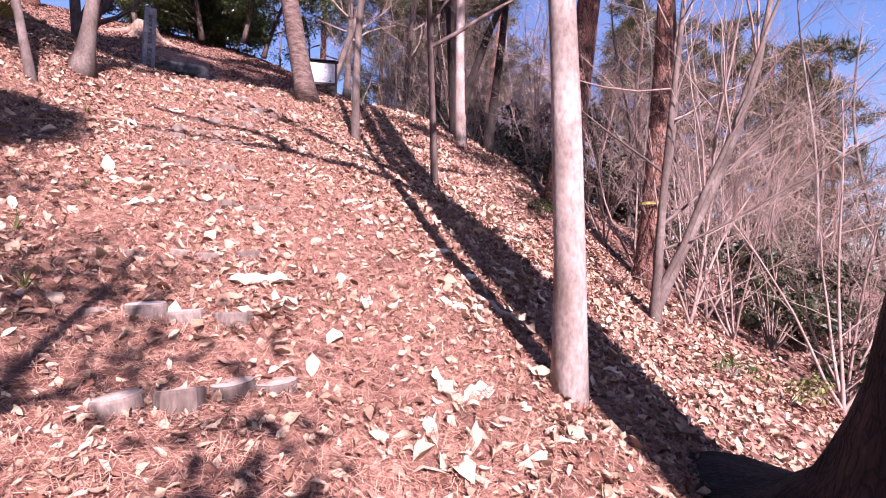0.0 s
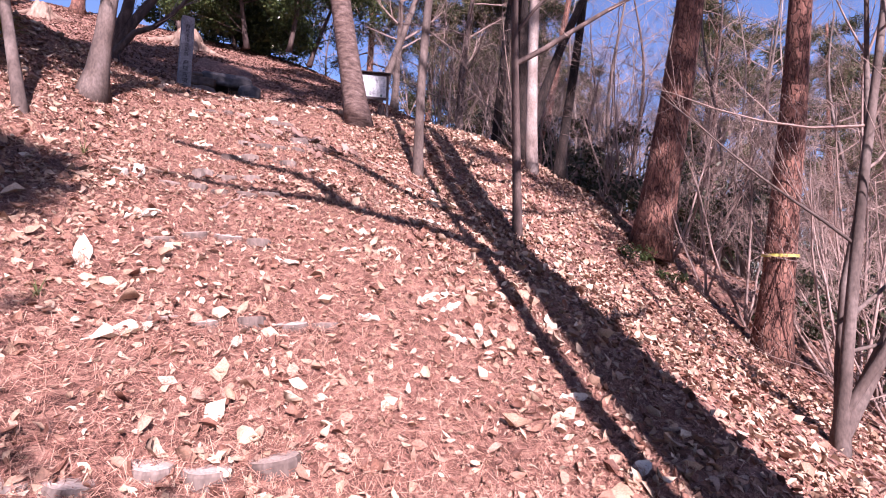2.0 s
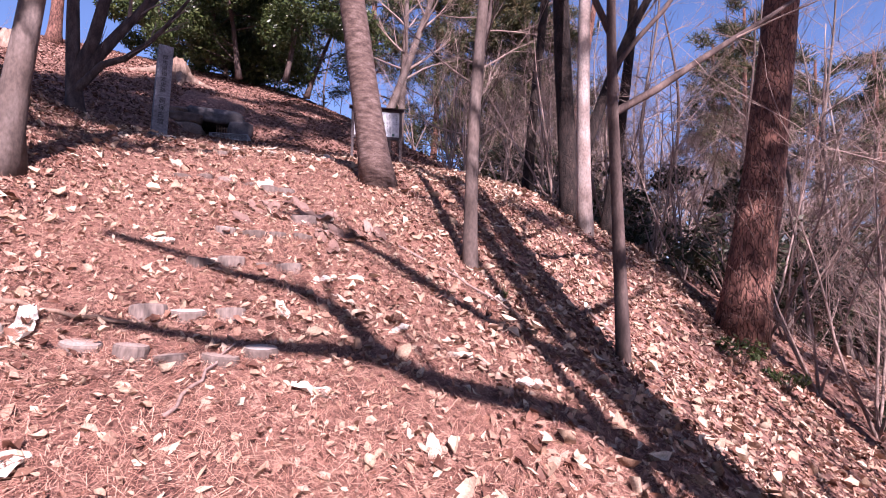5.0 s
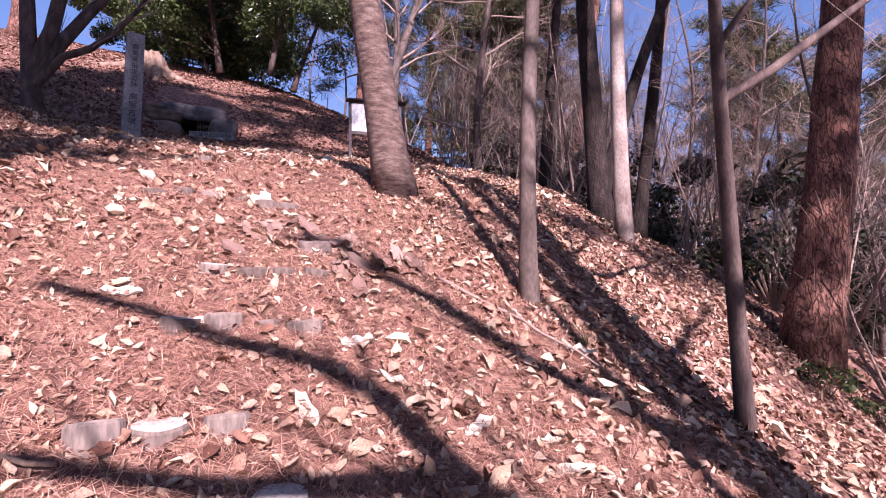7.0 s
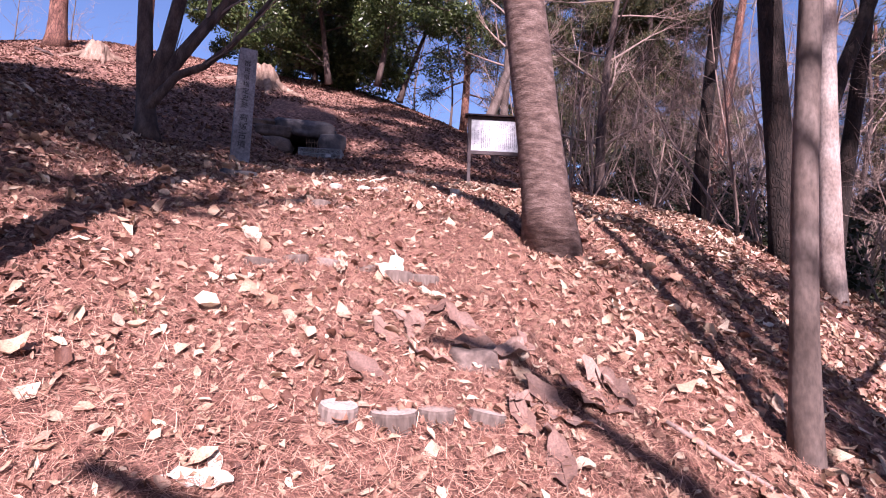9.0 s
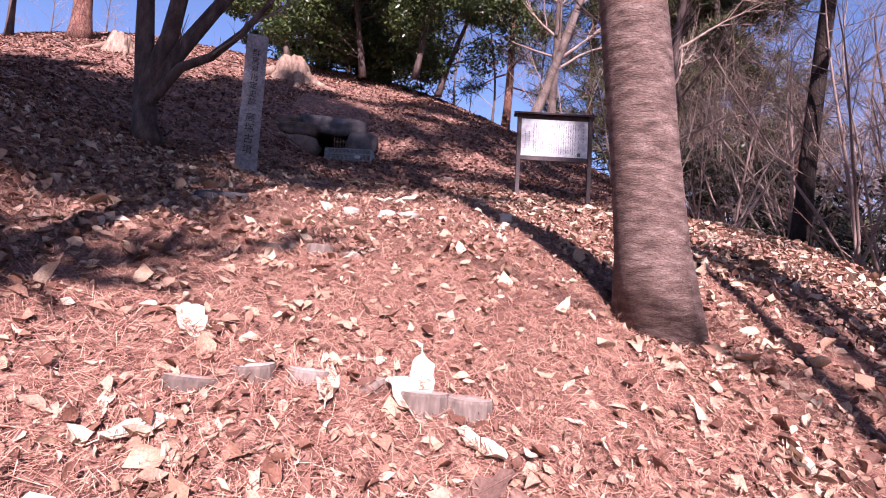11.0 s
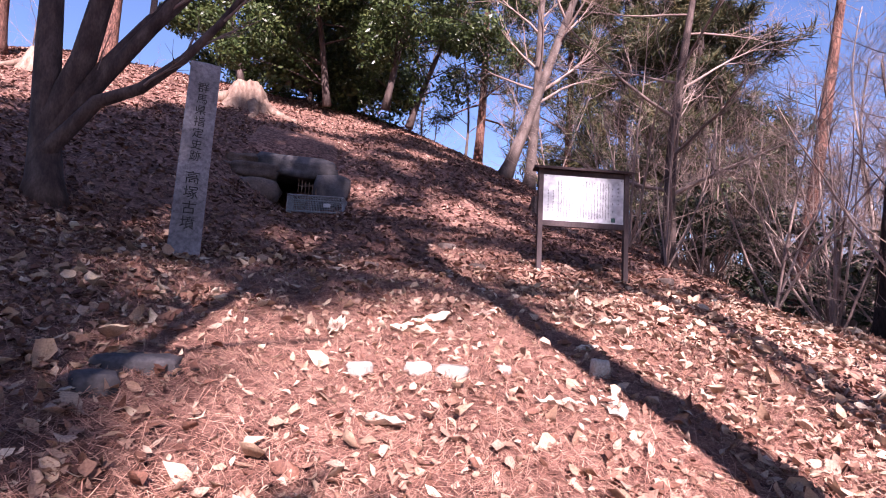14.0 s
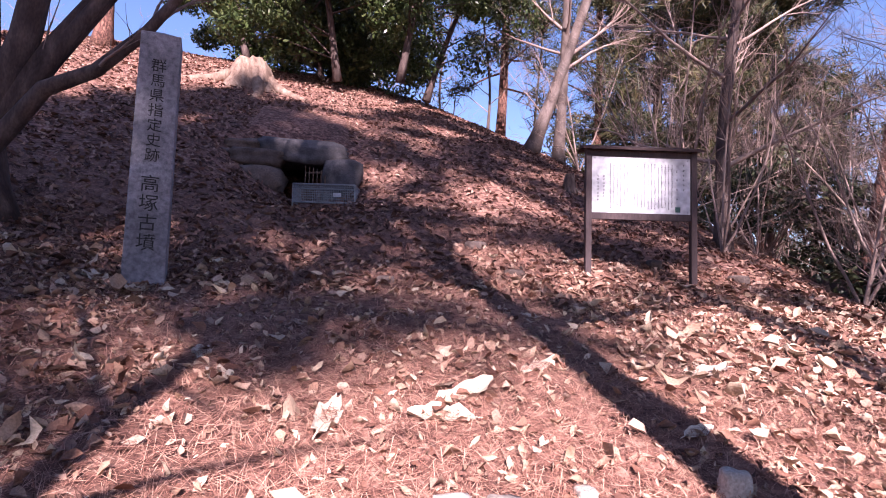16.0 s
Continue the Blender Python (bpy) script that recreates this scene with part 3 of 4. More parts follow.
    bare_tree("dark_tree", "straight trunk, darkened for shade, behind the bank", -1.7, 17.6, 10.0, 0.12, BARK_SHADED, lean=(0.07, 0), limbs=8, low=0.4, seed=38, taper=0.5)
    bare_tree("cherry_tree", "brown tree with bark ringed like a cherry", -3.50, 11.76, 10.0, 0.185, BARK_RING, lean=(-0.08, -0.26), bow=(0.0, 0.0), limbs=10, low=0.42, seed=41, flare=0.45, sides=20, taper=0.55)
    bare_tree("thin_tree", "thin leaning grey tree on the bank above the path", -5.35, 7.35, 6.0, 0.058, BARK_MID, lean=(-0.26, 0), limbs=8, low=0.45, seed=43, flare=0.4)
    bare_tree("grey_tree", "pale tree with widely flared roots", -5.72, 8.5, 8.0, 0.10, BARK_MID, lean=(0.14, 0.03), limbs=8, low=0.4, seed=45, flare=1.3, taper=0.6)
    bare_tree("many_stemmed_tree", "dark tree of several stems spreading from one foot", -10.45, 14.03, 7.0, 0.15, BARK_DARK, lean=(0.0, 0.0), bow=(-0.2, 0), limbs=7, low=0.5, seed=47, flare=0.7, taper=0.75,
              forks=((0.12, (0.30, 0.15, 1.0), 6.0, 0.12), (0.11, (0.50, 0.25, 1.0), 6.0, 0.11), (0.10, (0.62, 0.33, 1.0), 4.6, 0.07)),
              boughs=(((-10.44, 13.98, 7.78), (-10.29, 14.08, 8.03), (-10.04, 14.18, 8.38), (-9.69, 14.38, 8.58), (-9.34, 14.58, 8.98), (-9.04, 14.73, 9.43), (-8.69, 14.88, 10.03)),), bough_r=(0.085,))
    # on the mound
    bare_tree("dark_tree", "tree trunk on top of the mound", -20.5, 19.6, 9.0, 0.28, BARK_RED, limbs=9, low=0.4, seed=51)
    bare_tree("dark_tree", "tree trunk on top of the mound", -20.0, 22.5, 9.0, 0.24, BARK_RED, limbs=9, low=0.3, seed=52)
    bare_tree("grey_tree", "grey trunk on top of the mound", -20.6, 16.4, 9.0, 0.2, BARK_PALE, lean=(0.05, 0), limbs=9, low=0.35, seed=53)
    bare_tree("dark_tree", "thin forked trunk on top of the mound", -21.5, 18.2, 7.0, 0.1, BARK_DARK, limbs=9, low=0.2, seed=54)
    bare_tree("grey_tree", "leaning bare tree behind the mound", -8.3, 27.2, 11.0, 0.2, BARK_MID, lean=(0.33, 0.1), limbs=12, low=0.25, seed=55, depth=3, kids=5)
    bare_tree("grey_tree", "bare tree behind the mound", -7.5, 27.6, 11.0, 0.17, BARK_MID, lean=(0.03, 0), limbs=12, low=0.2, seed=56, depth=3, kids=5)
    pine_tree("red_pine", "leaning red pine at the end of the terrace", -0.9, 24.6, 14.0, 0.17, BARK_RED, lean=(0.17, 0.05), low=0.62, limbs=14, seed=57)
    bare_tree("dark_tree", "crooked dark tree behind the signboard", -3.6, 23.0, 9.0, 0.15, BARK_DARK, lean=(0.10, 0.03), bow=(-0.3, 0), limbs=16, low=0.15, seed=58, depth=3, kids=5, reach=0.42, rise=0.2)


near_trees()


def tape_band():
    x, y, z = 3.25 + 0.06 * 1.75, 12.4, height(3.25, 12.4) + 1.62
    s = Soup()
    pts = [(x + 0.262 * math.cos(a), y + 0.262 * math.sin(a), z) for a in [2 * math.pi * i / 24 for i in range(24)]]
    for i in range(24):
        p, q = Vector(pts[i]), Vector(pts[(i + 1) % 24])
        up = Vector((0, 0, 0.022))
        out = (p - Vector((x, y, z))).normalized() * 0.004
        s.add([tuple(p - up), tuple(q - up), tuple(q + up), tuple(p + up), tuple(p - up + out), tuple(q - up + out), tuple(q + up + out), tuple(p + up + out)], [(4, 5, 6, 7), (3, 2, 1, 0), (0, 1, 5, 4), (7, 6, 2, 3)])
    tagged(new("tape_band", s.mesh("tape_band", TAPE)), "yellow marking tape tied round a tree trunk", "tape")


tape_band()


# ---- evergreen at the top of the mound ----
def evergreen(name, label, x, y, tall, wide, seed, leaves, size=0.085):
    rng = random.Random(seed)
    tree = new(name)
    tree.location = (x, y, height(x, y) - 0.1)
    t, clumps = Soup(), []
    for k in range(5):
        a = k * 1.3 + rng.random()
        lean = (math.cos(a) * wide * 0.05, math.sin(a) * wide * 0.05)
        pts = spine((math.cos(a) * wide * 0.28, math.sin(a) * wide * 0.28, 0), tall * 0.8, lean, (0, 0), rng, 0.06, 10)
        t.tube(pts, trunk_radii(0.12, 10, 0.8, 0.3), 8)
        for i in range(2, 11):
            for j in range(2):
                c = pts[i] + Vector((rng.uniform(-1, 1), rng.uniform(-1, 1), rng.uniform(-0.3, 0.4))) * wide * 0.36
                t.tube([pts[i - 1], pts[i - 1].lerp(c, 0.5) + Vector((0, 0, 0.1)), c], [0.03, 0.02, 0.01], 4, cap=False)
                clumps.append((*c, wide * rng.uniform(0.10, 0.2)))
    part("trunk", t, BARK_DARK, tree, smooth=True)
    part("crown", leafy_crown("crown", clumps, leaves, size, np.random.default_rng(seed), BROAD_LEAF), None, tree)
    return tagged(tree, label, "tree")


evergreen("evergreen_tree", "dense dark green broadleaf evergreen on the mound", -13.2, 26.6, 7.5, 6.0, 61, 80000, 0.09)
evergreen("evergreen_tree", "dense dark green broadleaf evergreen on the mound", -16.6, 26.8, 7.0, 5.0, 62, 60000, 0.09)


# ---- woodland around ----
def thicket_bush(x, y, seed):
    rng = random.Random(seed)
    ob = new("shrub")
    ob.location = (x, y, height(x, y) - 0.05)
    st, clumps = Soup(), []
    for k in range(16):
        a = rng.random() * 6.28
        e = Vector((math.cos(a) * rng.uniform(0.2, 1.0), math.sin(a) * rng.uniform(0.2, 1.0), rng.uniform(0.4, 1.6)))
        st.tube([(0, 0, 0), tuple(e * 0.5 + Vector((0, 0, 0.2))), tuple(e)], [0.016, 0.011, 0.005], 4, cap=False)
        clumps.append((*e, rng.uniform(0.2, 0.4)))
    part("stem", st, TWIG, ob)
    part("foliage", leafy_crown("foliage", clumps, 1300, 0.065, np.random.default_rng(seed), SHADED_LEAF), None, ob)
    return tagged(ob, "evergreen shrub in the undergrowth, its leaves darkened for shade", "shrub")


def scatter(make, spots, group):
    """Builds a kind of tree once and sets copies of it on the ground."""
    first = None
    for x, y, turn, size in spots:
        m = pose(x, y, height(x, y) - 0.1, 0, 0, turn) @ Matrix.Scale(1, 4)
        if first is None:
            first = make(x, y)
            first["group"] = group
            first.location.z = height(x, y) - 0.1
        ob = first if (x, y) == spots[0][:2] else copy_thing(first, m)
        ob.scale = (size, size, size)


def spots(n, seed, s_range, w_range, apart=1.0, size=(0.8, 1.25)):
    rng, got = random.Random(seed), []
    while len(got) < n:
        s, w = rng.uniform(*s_range), rng.uniform(*w_range)
        x, y = -0.5 * s + 0.866 * w, 0.866 * s + 0.5 * w
        if all((x - g[0]) ** 2 + (y - g[1]) ** 2 > apart ** 2 for g in got):
            got.append((x, y, rng.uniform(0, 360), rng.uniform(*size)))
    return got


for k in range(3):
    scatter(lambda x, y: bare_tree("woodland_tree", "bare grey-brown woodland tree down the slope", x, y, 8.5, 0.05 + 0.02 * k, (BARK_PALE, BARK_MID, BARK_DARK)[k], lean=(0.05 * k, 0.03), bow=(0.2 * k - 0.2, 0.15), limbs=20, low=0.08, reach=0.30, seed=70 + k, depth=2, kids=6, sides=8, wob=0.16, rise=0.35),
            spots(9, 100 + k, (3, 30), (11 - k, 24), 1.6) + spots(9, 170 + k, (8, 46), (14, 36), 2.0, (0.9, 1.5)), "trees of the wood below the path")
for k in range(3):
    scatter(lambda x, y: bare_tree("sapling", "thin leafless sapling in the undergrowth", x, y, 4.2, 0.026, TWIG, lean=(0.10 * k, 0.05), limbs=16, low=0.05, reach=0.45, seed=80 + k, depth=2, kids=5, sides=6, rise=0.25, wob=0.05,
                                  forks=((0.02, (0.5, 0.3, 1), 3.6, 0.022), (0.02, (-0.4, -0.3, 1), 3.2, 0.02), (0.02, (-0.2, 0.5, 1), 3.4, 0.02))),
            spots(26, 120 + k, (3, 28), (7.6, 17), 0.7), "undergrowth below the path")
for k in range(2):
    scatter(lambda x, y: thicket_bush(x, y, 410 + k), spots(40, 160 + k, (2, 34), (10.5, 26), 1.1, (0.8, 1.8)), "dark shrubs below the path")
for k in range(2):
    scatter(lambda x, y: pine_tree("conifer", "dark green conifer in the wood", x, y, 13.0, 0.17, BARK_RED, low=0.16, reach=0.22, limbs=36, seed=90 + k, tuft=8, size=0.34, thin=0.016, rise=-0.05, sub=9, bow=(0.2, 0.1)),
            spots(1, 130 + k, (26, 40), (5.5, 11), 2.2) + spots(9, 140 + k, (4, 30), (21, 36), 2.4) + spots(2, 145 + k, (30, 44), (12, 26), 2.6), "conifers of the wood")
for k in range(2):
    scatter(lambda x, y: bare_tree("woodland_tree", "bare tree behind the mound", x, y, 7.0, 0.06, BARK_MID, lean=(0.05, 0.02), limbs=18, low=0.12, reach=0.32, seed=75 + k, depth=2, kids=6, sides=8, wob=0.14),
            spots(6, 150 + k, (30, 48), (-6, 9), 1.8) + spots(5, 155 + k, (36, 48), (-20, -8), 2.0), "trees behind the mound")
for x, y, tall, seed in ((-2.1, 30.0, 12.0, 111), (-4.6, 31.5, 12.0, 112)):
    pine_tree("conifer", "broad dark conifer behind the signboard", x, y, tall, 0.2, BARK_DARK, low=0.10, reach=0.27, limbs=64, seed=seed, tuft=11, size=0.34, thin=0.02, rise=-0.05, sub=13)
# unseen pines added behind the start of the walk, crowns set to cast the shade
for s, w, tall, low, reach, seed in ((2.4, -5.7, 15.0, 0.42, 0.26, 97), (5.6, -7.2, 14.0, 0.4, 0.26, 98), (-5.0, 2.8, 36.0, 0.66, 0.16, 101), (-1.0, -3.7, 25.0, 0.66, 0.22, 99), (0.0, -7.9, 23.0, 0.5, 0.22, 102), (-2.5, 9.8, 25.0, 0.68, 0.2, 103), (-5.5, -5.0, 27.0, 0.68, 0.20, 104), (-5.72, -3.3, 21.6, 0.87, 0.065, 108), (-1.2, -6.0, 19.0, 0.58, 0.21, 105), (-6.5, -3.4, 34.0, 0.62, 0.13, 106), (-2.9, -1.75, 11.0, 0.90, 0.05, 107)):
    pine_tree("shade_pine", "unseen pine added to cast shade on the slope", -0.5 * s + 0.866 * w, 0.866 * s + 0.5 * w, tall, 0.22, BARK_RED, low=low, reach=reach, limbs=46 if seed in (101, 106) else 9 if seed == 107 else 18 if seed == 108 else 34, seed=seed, tuft=10, size=0.40, thin=0.042, sub=10)
# added out of view: its leaves dapple the left of the lower path
evergreen("evergreen_tree", "unseen broadleaf evergreen added to shade the start of the path", -0.75, -2.2, 7.5, 3.4, 63, 9000, 0.075)

# ---- stone monument ----
def monument():
    face = math.degrees(math.atan2(0.68, 0.735))       # the lettered side looks down the path
    ob = new("stone_monument")
    x, y = -8.43, 13.86
    base = height(x, y)
    ob.matrix_world = pose(x, y, base - 0.15, 0, 1.0, face)
    w, tall = 0.27, 1.90
    bm = bevelled((w, w, tall), 0.008, 2, 0.94)
    part("shaft", bm_mesh("shaft", bm, GRANITE), None, ob)
    cap = Soup()
    h = w * 0.94 / 2 - 0.008
    cap.add([(-h, -h, 0), (h, -h, 0), (h, h, 0), (-h, h, 0), (0, 0, 0.055)], [(0, 1, 4), (1, 2, 4), (2, 3, 4), (3, 0, 4), (3, 2, 1, 0)])
    c = part("cap", cap, GRANITE, ob)
    c.location.z = tall - 0.001
    for k, (ch, z, size) in enumerate(zip("群馬県指定史跡高塚古墳", (1.66, 1.555, 1.45, 1.345, 1.24, 1.135, 1.03, 0.83, 0.695, 0.56, 0.425), (0.098,) * 7 + (0.125,) * 4)):
        cu = bpy.data.curves.new("character", "FONT")
        cu.body, cu.size, cu.align_x, cu.align_y, cu.extrude = ch, size, "CENTER", "CENTER", 0.002
        tmp = bpy.data.objects.new("character", cu)
        me = bpy.data.meshes.new_from_object(tmp)
        bpy.data.objects.remove(tmp)
        me.materials.clear()
        me.materials.append(INK)
        t = new("character", me)
        t.parent = ob
        back = w / 2 * (1 - 0.06 * z / tall)
        t.matrix_local = pose(0, -back - 0.0015, z, 90, 0, 0)
    tagged(ob, "tall square grey granite pillar with carved black characters", "monument")


monument()


# ---- signboard ----
def signboard():
    a, b = Vector((-5.65, 16.70)), Vector((-4.63, 17.14))
    mid, wide = (a + b) / 2, (b - a).length
    base = min(height(*a), height(*b))
    ob = new("signboard")
    ob.matrix_world = pose(mid.x, mid.y, base, 0, -0.5, math.degrees(math.atan2((b - a).y, (b - a).x)))
    top = 1.40
    for sx in (-1, 1):
        bm = bevelled((0.062, 0.062, top + 0.15), 0.004)
        p = part("post", bm_mesh("post", bm, FRAME), None, ob)
        p.location = (sx * wide / 2, 0, -0.15)
    for name, z, t in (("top_rail", top - 0.075, 0.06), ("bottom_rail", 0.675, 0.07)):
        p = part(name, bm_mesh(name, bevelled((wide - 0.062, 0.05, t), 0.003), FRAME), None, ob)
        p.location.z = z
    p = part("panel", bm_mesh("panel", bevelled((wide - 0.07, 0.018, 0.585), 0.002), PANEL), None, ob, "white enamel panel with rows of small print")
    p.location = (0, -0.005, 0.743)
    roof = Soup()
    for sy in (-1, 1):
        turn = Matrix.Rotation(sy * radians(-14), 3, "X")
        roof.box((0, sy * 0.052, top + 0.006), (wide + 0.16, 0.118, 0.022), turn)
    part("roof", roof, FRAME, ob, "low ridged roof board")
    r = part("ridge", bm_mesh("ridge", bevelled((wide + 0.17, 0.03, 0.022), 0.004), FRAME), None, ob)
    r.location.z = top + 0.016
    # print: columns of small strokes, too small to read
    rng = random.Random(5)
    px, front = (wide - 0.07) / 2, -0.005 - 0.009 - 0.0015
    lines = Soup()
    k = 0
    for col in range(19):
        x = px * 0.62 - col * (px * 1.25 / 18)
        z, stop = 1.25, rng.choice((0.80, 0.80, 0.79, 0.95, 0.81))
        if col in (4, 9, 16):
            z = 1.22
        while z > stop:
            for s in range(3):
                lines.box((x + rng.uniform(-0.003, 0.003), front, z + (s - 1) * 0.0062), (rng.uniform(0.007, 0.0145), 0.0015, 0.0024))
            lines.box((x + rng.uniform(-0.005, 0.005), front, z), (0.0022, 0.0015, 0.014))
            z -= 0.0205
    part("print", lines, INK, ob, "columns of small black print")
    heads = Soup()
    for x, zs, size in ((px * 0.86, (1.255, 1.2, 1.15, 1.10, 1.05, 1.0), 0.016), (px * 0.72, (1.19, 1.10, 1.0, 0.90), 0.02), (-px * 0.76, (1.12, 1.085, 1.05, 1.015, 0.98, 0.945, 0.91, 0.875), 0.018), (-px * 0.88, (1.12, 1.085, 1.05, 1.015, 0.98, 0.945, 0.91, 0.875), 0.018)):
        for z in zs:
            for s in range(3):
                heads.box((x + rng.uniform(-0.004, 0.004), front, z + (s - 1) * size * 0.4), (size * rng.uniform(0.6, 1.1), 0.0015, 0.0028))
            heads.box((x, front, z), (0.003, 0.0015, size))
    part("heading", heads, INK, ob)
    mark = part("mark", bm_mesh("mark", bevelled((0.055, 0.003, 0.055), 0.0), GREEN), None, ob, "small green square mark")
    mark.location = (px * 0.74, front, 0.765)
    for x in (-1, 1):
        for z in (0.765, 1.305):
            dot = Soup()
            dot.tube([(x * (px - 0.03), front + 0.002, z), (x * (px - 0.03), front - 0.003, z)], [0.006, 0.005], 8)
            part("screw", dot, WIRE, ob)
    tagged(ob, "white notice board in a roofed dark brown wooden frame", "signboard")


signboard()


# ---- burial chamber ----
def local(u, v, z):
    p = MOUTH + MOUTH_IN * u + MOUTH_SIDE * v
    return (p.x, p.y, MOUTH.z + z)


def chamber():
    turn = math.degrees(math.atan2(MOUTH_SIDE.y, MOUTH_SIDE.x))
    ob = new("burial_chamber")
    ob.matrix_world = pose(MOUTH.x, MOUTH.y, MOUTH.z, 0, 0, turn)
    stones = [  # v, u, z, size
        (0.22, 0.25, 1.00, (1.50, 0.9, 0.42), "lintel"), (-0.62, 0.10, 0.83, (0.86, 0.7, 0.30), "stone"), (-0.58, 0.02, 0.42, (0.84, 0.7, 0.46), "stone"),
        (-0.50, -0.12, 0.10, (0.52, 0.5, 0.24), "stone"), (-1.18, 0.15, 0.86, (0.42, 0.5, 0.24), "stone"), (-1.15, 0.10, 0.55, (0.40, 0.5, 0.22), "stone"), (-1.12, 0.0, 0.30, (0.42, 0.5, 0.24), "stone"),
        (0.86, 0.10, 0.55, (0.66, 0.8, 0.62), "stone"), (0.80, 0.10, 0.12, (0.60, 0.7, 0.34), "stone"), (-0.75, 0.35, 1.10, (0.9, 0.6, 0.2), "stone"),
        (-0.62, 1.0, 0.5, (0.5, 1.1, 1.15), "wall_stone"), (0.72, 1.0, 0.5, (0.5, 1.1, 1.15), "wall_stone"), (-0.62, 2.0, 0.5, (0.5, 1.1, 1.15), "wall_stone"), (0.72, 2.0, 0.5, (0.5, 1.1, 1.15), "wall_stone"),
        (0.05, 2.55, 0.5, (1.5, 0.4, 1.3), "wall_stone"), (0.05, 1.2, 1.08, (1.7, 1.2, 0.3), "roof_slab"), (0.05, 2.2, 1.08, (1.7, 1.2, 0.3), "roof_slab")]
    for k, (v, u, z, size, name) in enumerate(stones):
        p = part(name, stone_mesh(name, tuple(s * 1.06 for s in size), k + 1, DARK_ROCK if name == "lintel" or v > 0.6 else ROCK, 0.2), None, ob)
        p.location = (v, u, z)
    tagged(ob, "dark mouth of a burial chamber framed by large rough stones", "tomb", kind="structure")
    # earth over the roof slabs
    us, vs = np.linspace(0.5, 2.9, 30), np.linspace(-1.1, 1.1, 24)
    U, V = np.meshgrid(us, vs)
    X, Y = MOUTH.x + MOUTH_IN.x * U + MOUTH_SIDE.x * V, MOUTH.y + MOUTH_IN.y * U + MOUTH_SIDE.y * V
    rim = np.minimum(np.minimum((U - 0.5) / 0.3, (2.9 - U) / 0.3), np.minimum((V + 1.1) / 0.3, (1.1 - V) / 0.3))
    Z = ground(X, Y) + relief(X, Y) - 0.06 + 0.16 * np.clip(rim, 0, 1)
    Z = np.maximum(Z, np.where(np.clip(rim, 0, 1) > 0.6, MOUTH.z + 1.27, -99))
    q = (np.arange(23)[:, None] * 30 + np.arange(29)[None, :]).ravel()
    me = array_mesh("chamber_earth", np.stack([X.ravel(), Y.ravel(), Z.ravel()], 1), np.stack([q, q + 1, q + 31, q + 30], 1).ravel(), 4, SOIL, True)
    tagged(new("chamber_earth", me), "leaf-covered earth over the chamber's roof", "ground", kind="structure")


chamber()


def barred_gate():
    ob = new("iron_gate")
    ob.matrix_world = pose(*local(-0.12, 0.22, -0.05), 0, 0, 8)
    for i in range(6):
        s = Soup()
        s.tube([(i * 0.075, 0, 0), (i * 0.075, 0, 0.78 - i * 0.02)], [0.011, 0.011], 8)
        part("bar", s, RUST, ob)
    for z in (0.12, 0.66):
        s = Soup()
        s.box((0.19, 0.012, z), (0.42, 0.008, 0.03))
        part("crossbar", s, RUST, ob)
    tagged(ob, "rusty iron bars standing open at the chamber mouth", "gate")


def cage():
    ob = new("wire_cage")
    ob.matrix_world = pose(*local(-0.62, 0.62, -0.02), 0, 0, 20)
    w, d, h = 1.02, 0.5, 0.32
    f = Soup()
    for x in (-w / 2, w / 2):
        for y in (-d / 2, d / 2):
            f.tube([(x, y, -0.1), (x, y, h)], [0.012, 0.012], 6)
    for z in (0.02, h):
        for y in (-d / 2, d / 2):
            f.tube([(-w / 2, y, z), (w / 2, y, z)], [0.014, 0.014], 6)
        for x in (-w / 2, w / 2):
            f.tube([(x, -d / 2, z), (x, d / 2, z)], [0.014, 0.014], 6)
    part("frame", f, WIRE, ob)
    m = Soup()
    for y in (-d / 2, d / 2):
        for i in range(1, 34):
            x = -w / 2 + w * i / 34
            m.tube([(x, y, 0.02), (x, y, h)], [0.0035, 0.0035], 4, cap=False)
        for i in range(1, 8):
            m.tube([(-w / 2, y, h * i / 8), (w / 2, y, h * i / 8)], [0.0035, 0.0035], 4, cap=False)
    for i in range(1, 34):
        x = -w / 2 + w * i / 34
        m.tube([(x, -d / 2, h), (x, d / 2, h)], [0.0035, 0.0035], 4, cap=False)
    for x in (-w / 2, w / 2):
        for i in range(1, 14):
            m.tube([(x, -d / 2 + d * i / 14, 0.02), (x, -d / 2 + d * i / 14, h)], [0.0035, 0.0035], 4, cap=False)
    part("mesh", m, WIRE, ob, "galvanised wire mesh")
    t = part("tag", bm_mesh("tag", bevelled((0.13, 0.004, 0.065), 0.001), PANEL), None, ob, "small white label")
    t.location = (0.22, -d / 2 - 0.006, 0.12)
    tagged(ob, "low galvanised wire cage with a white label before the chamber", "cage")


barred_gate()
cage()


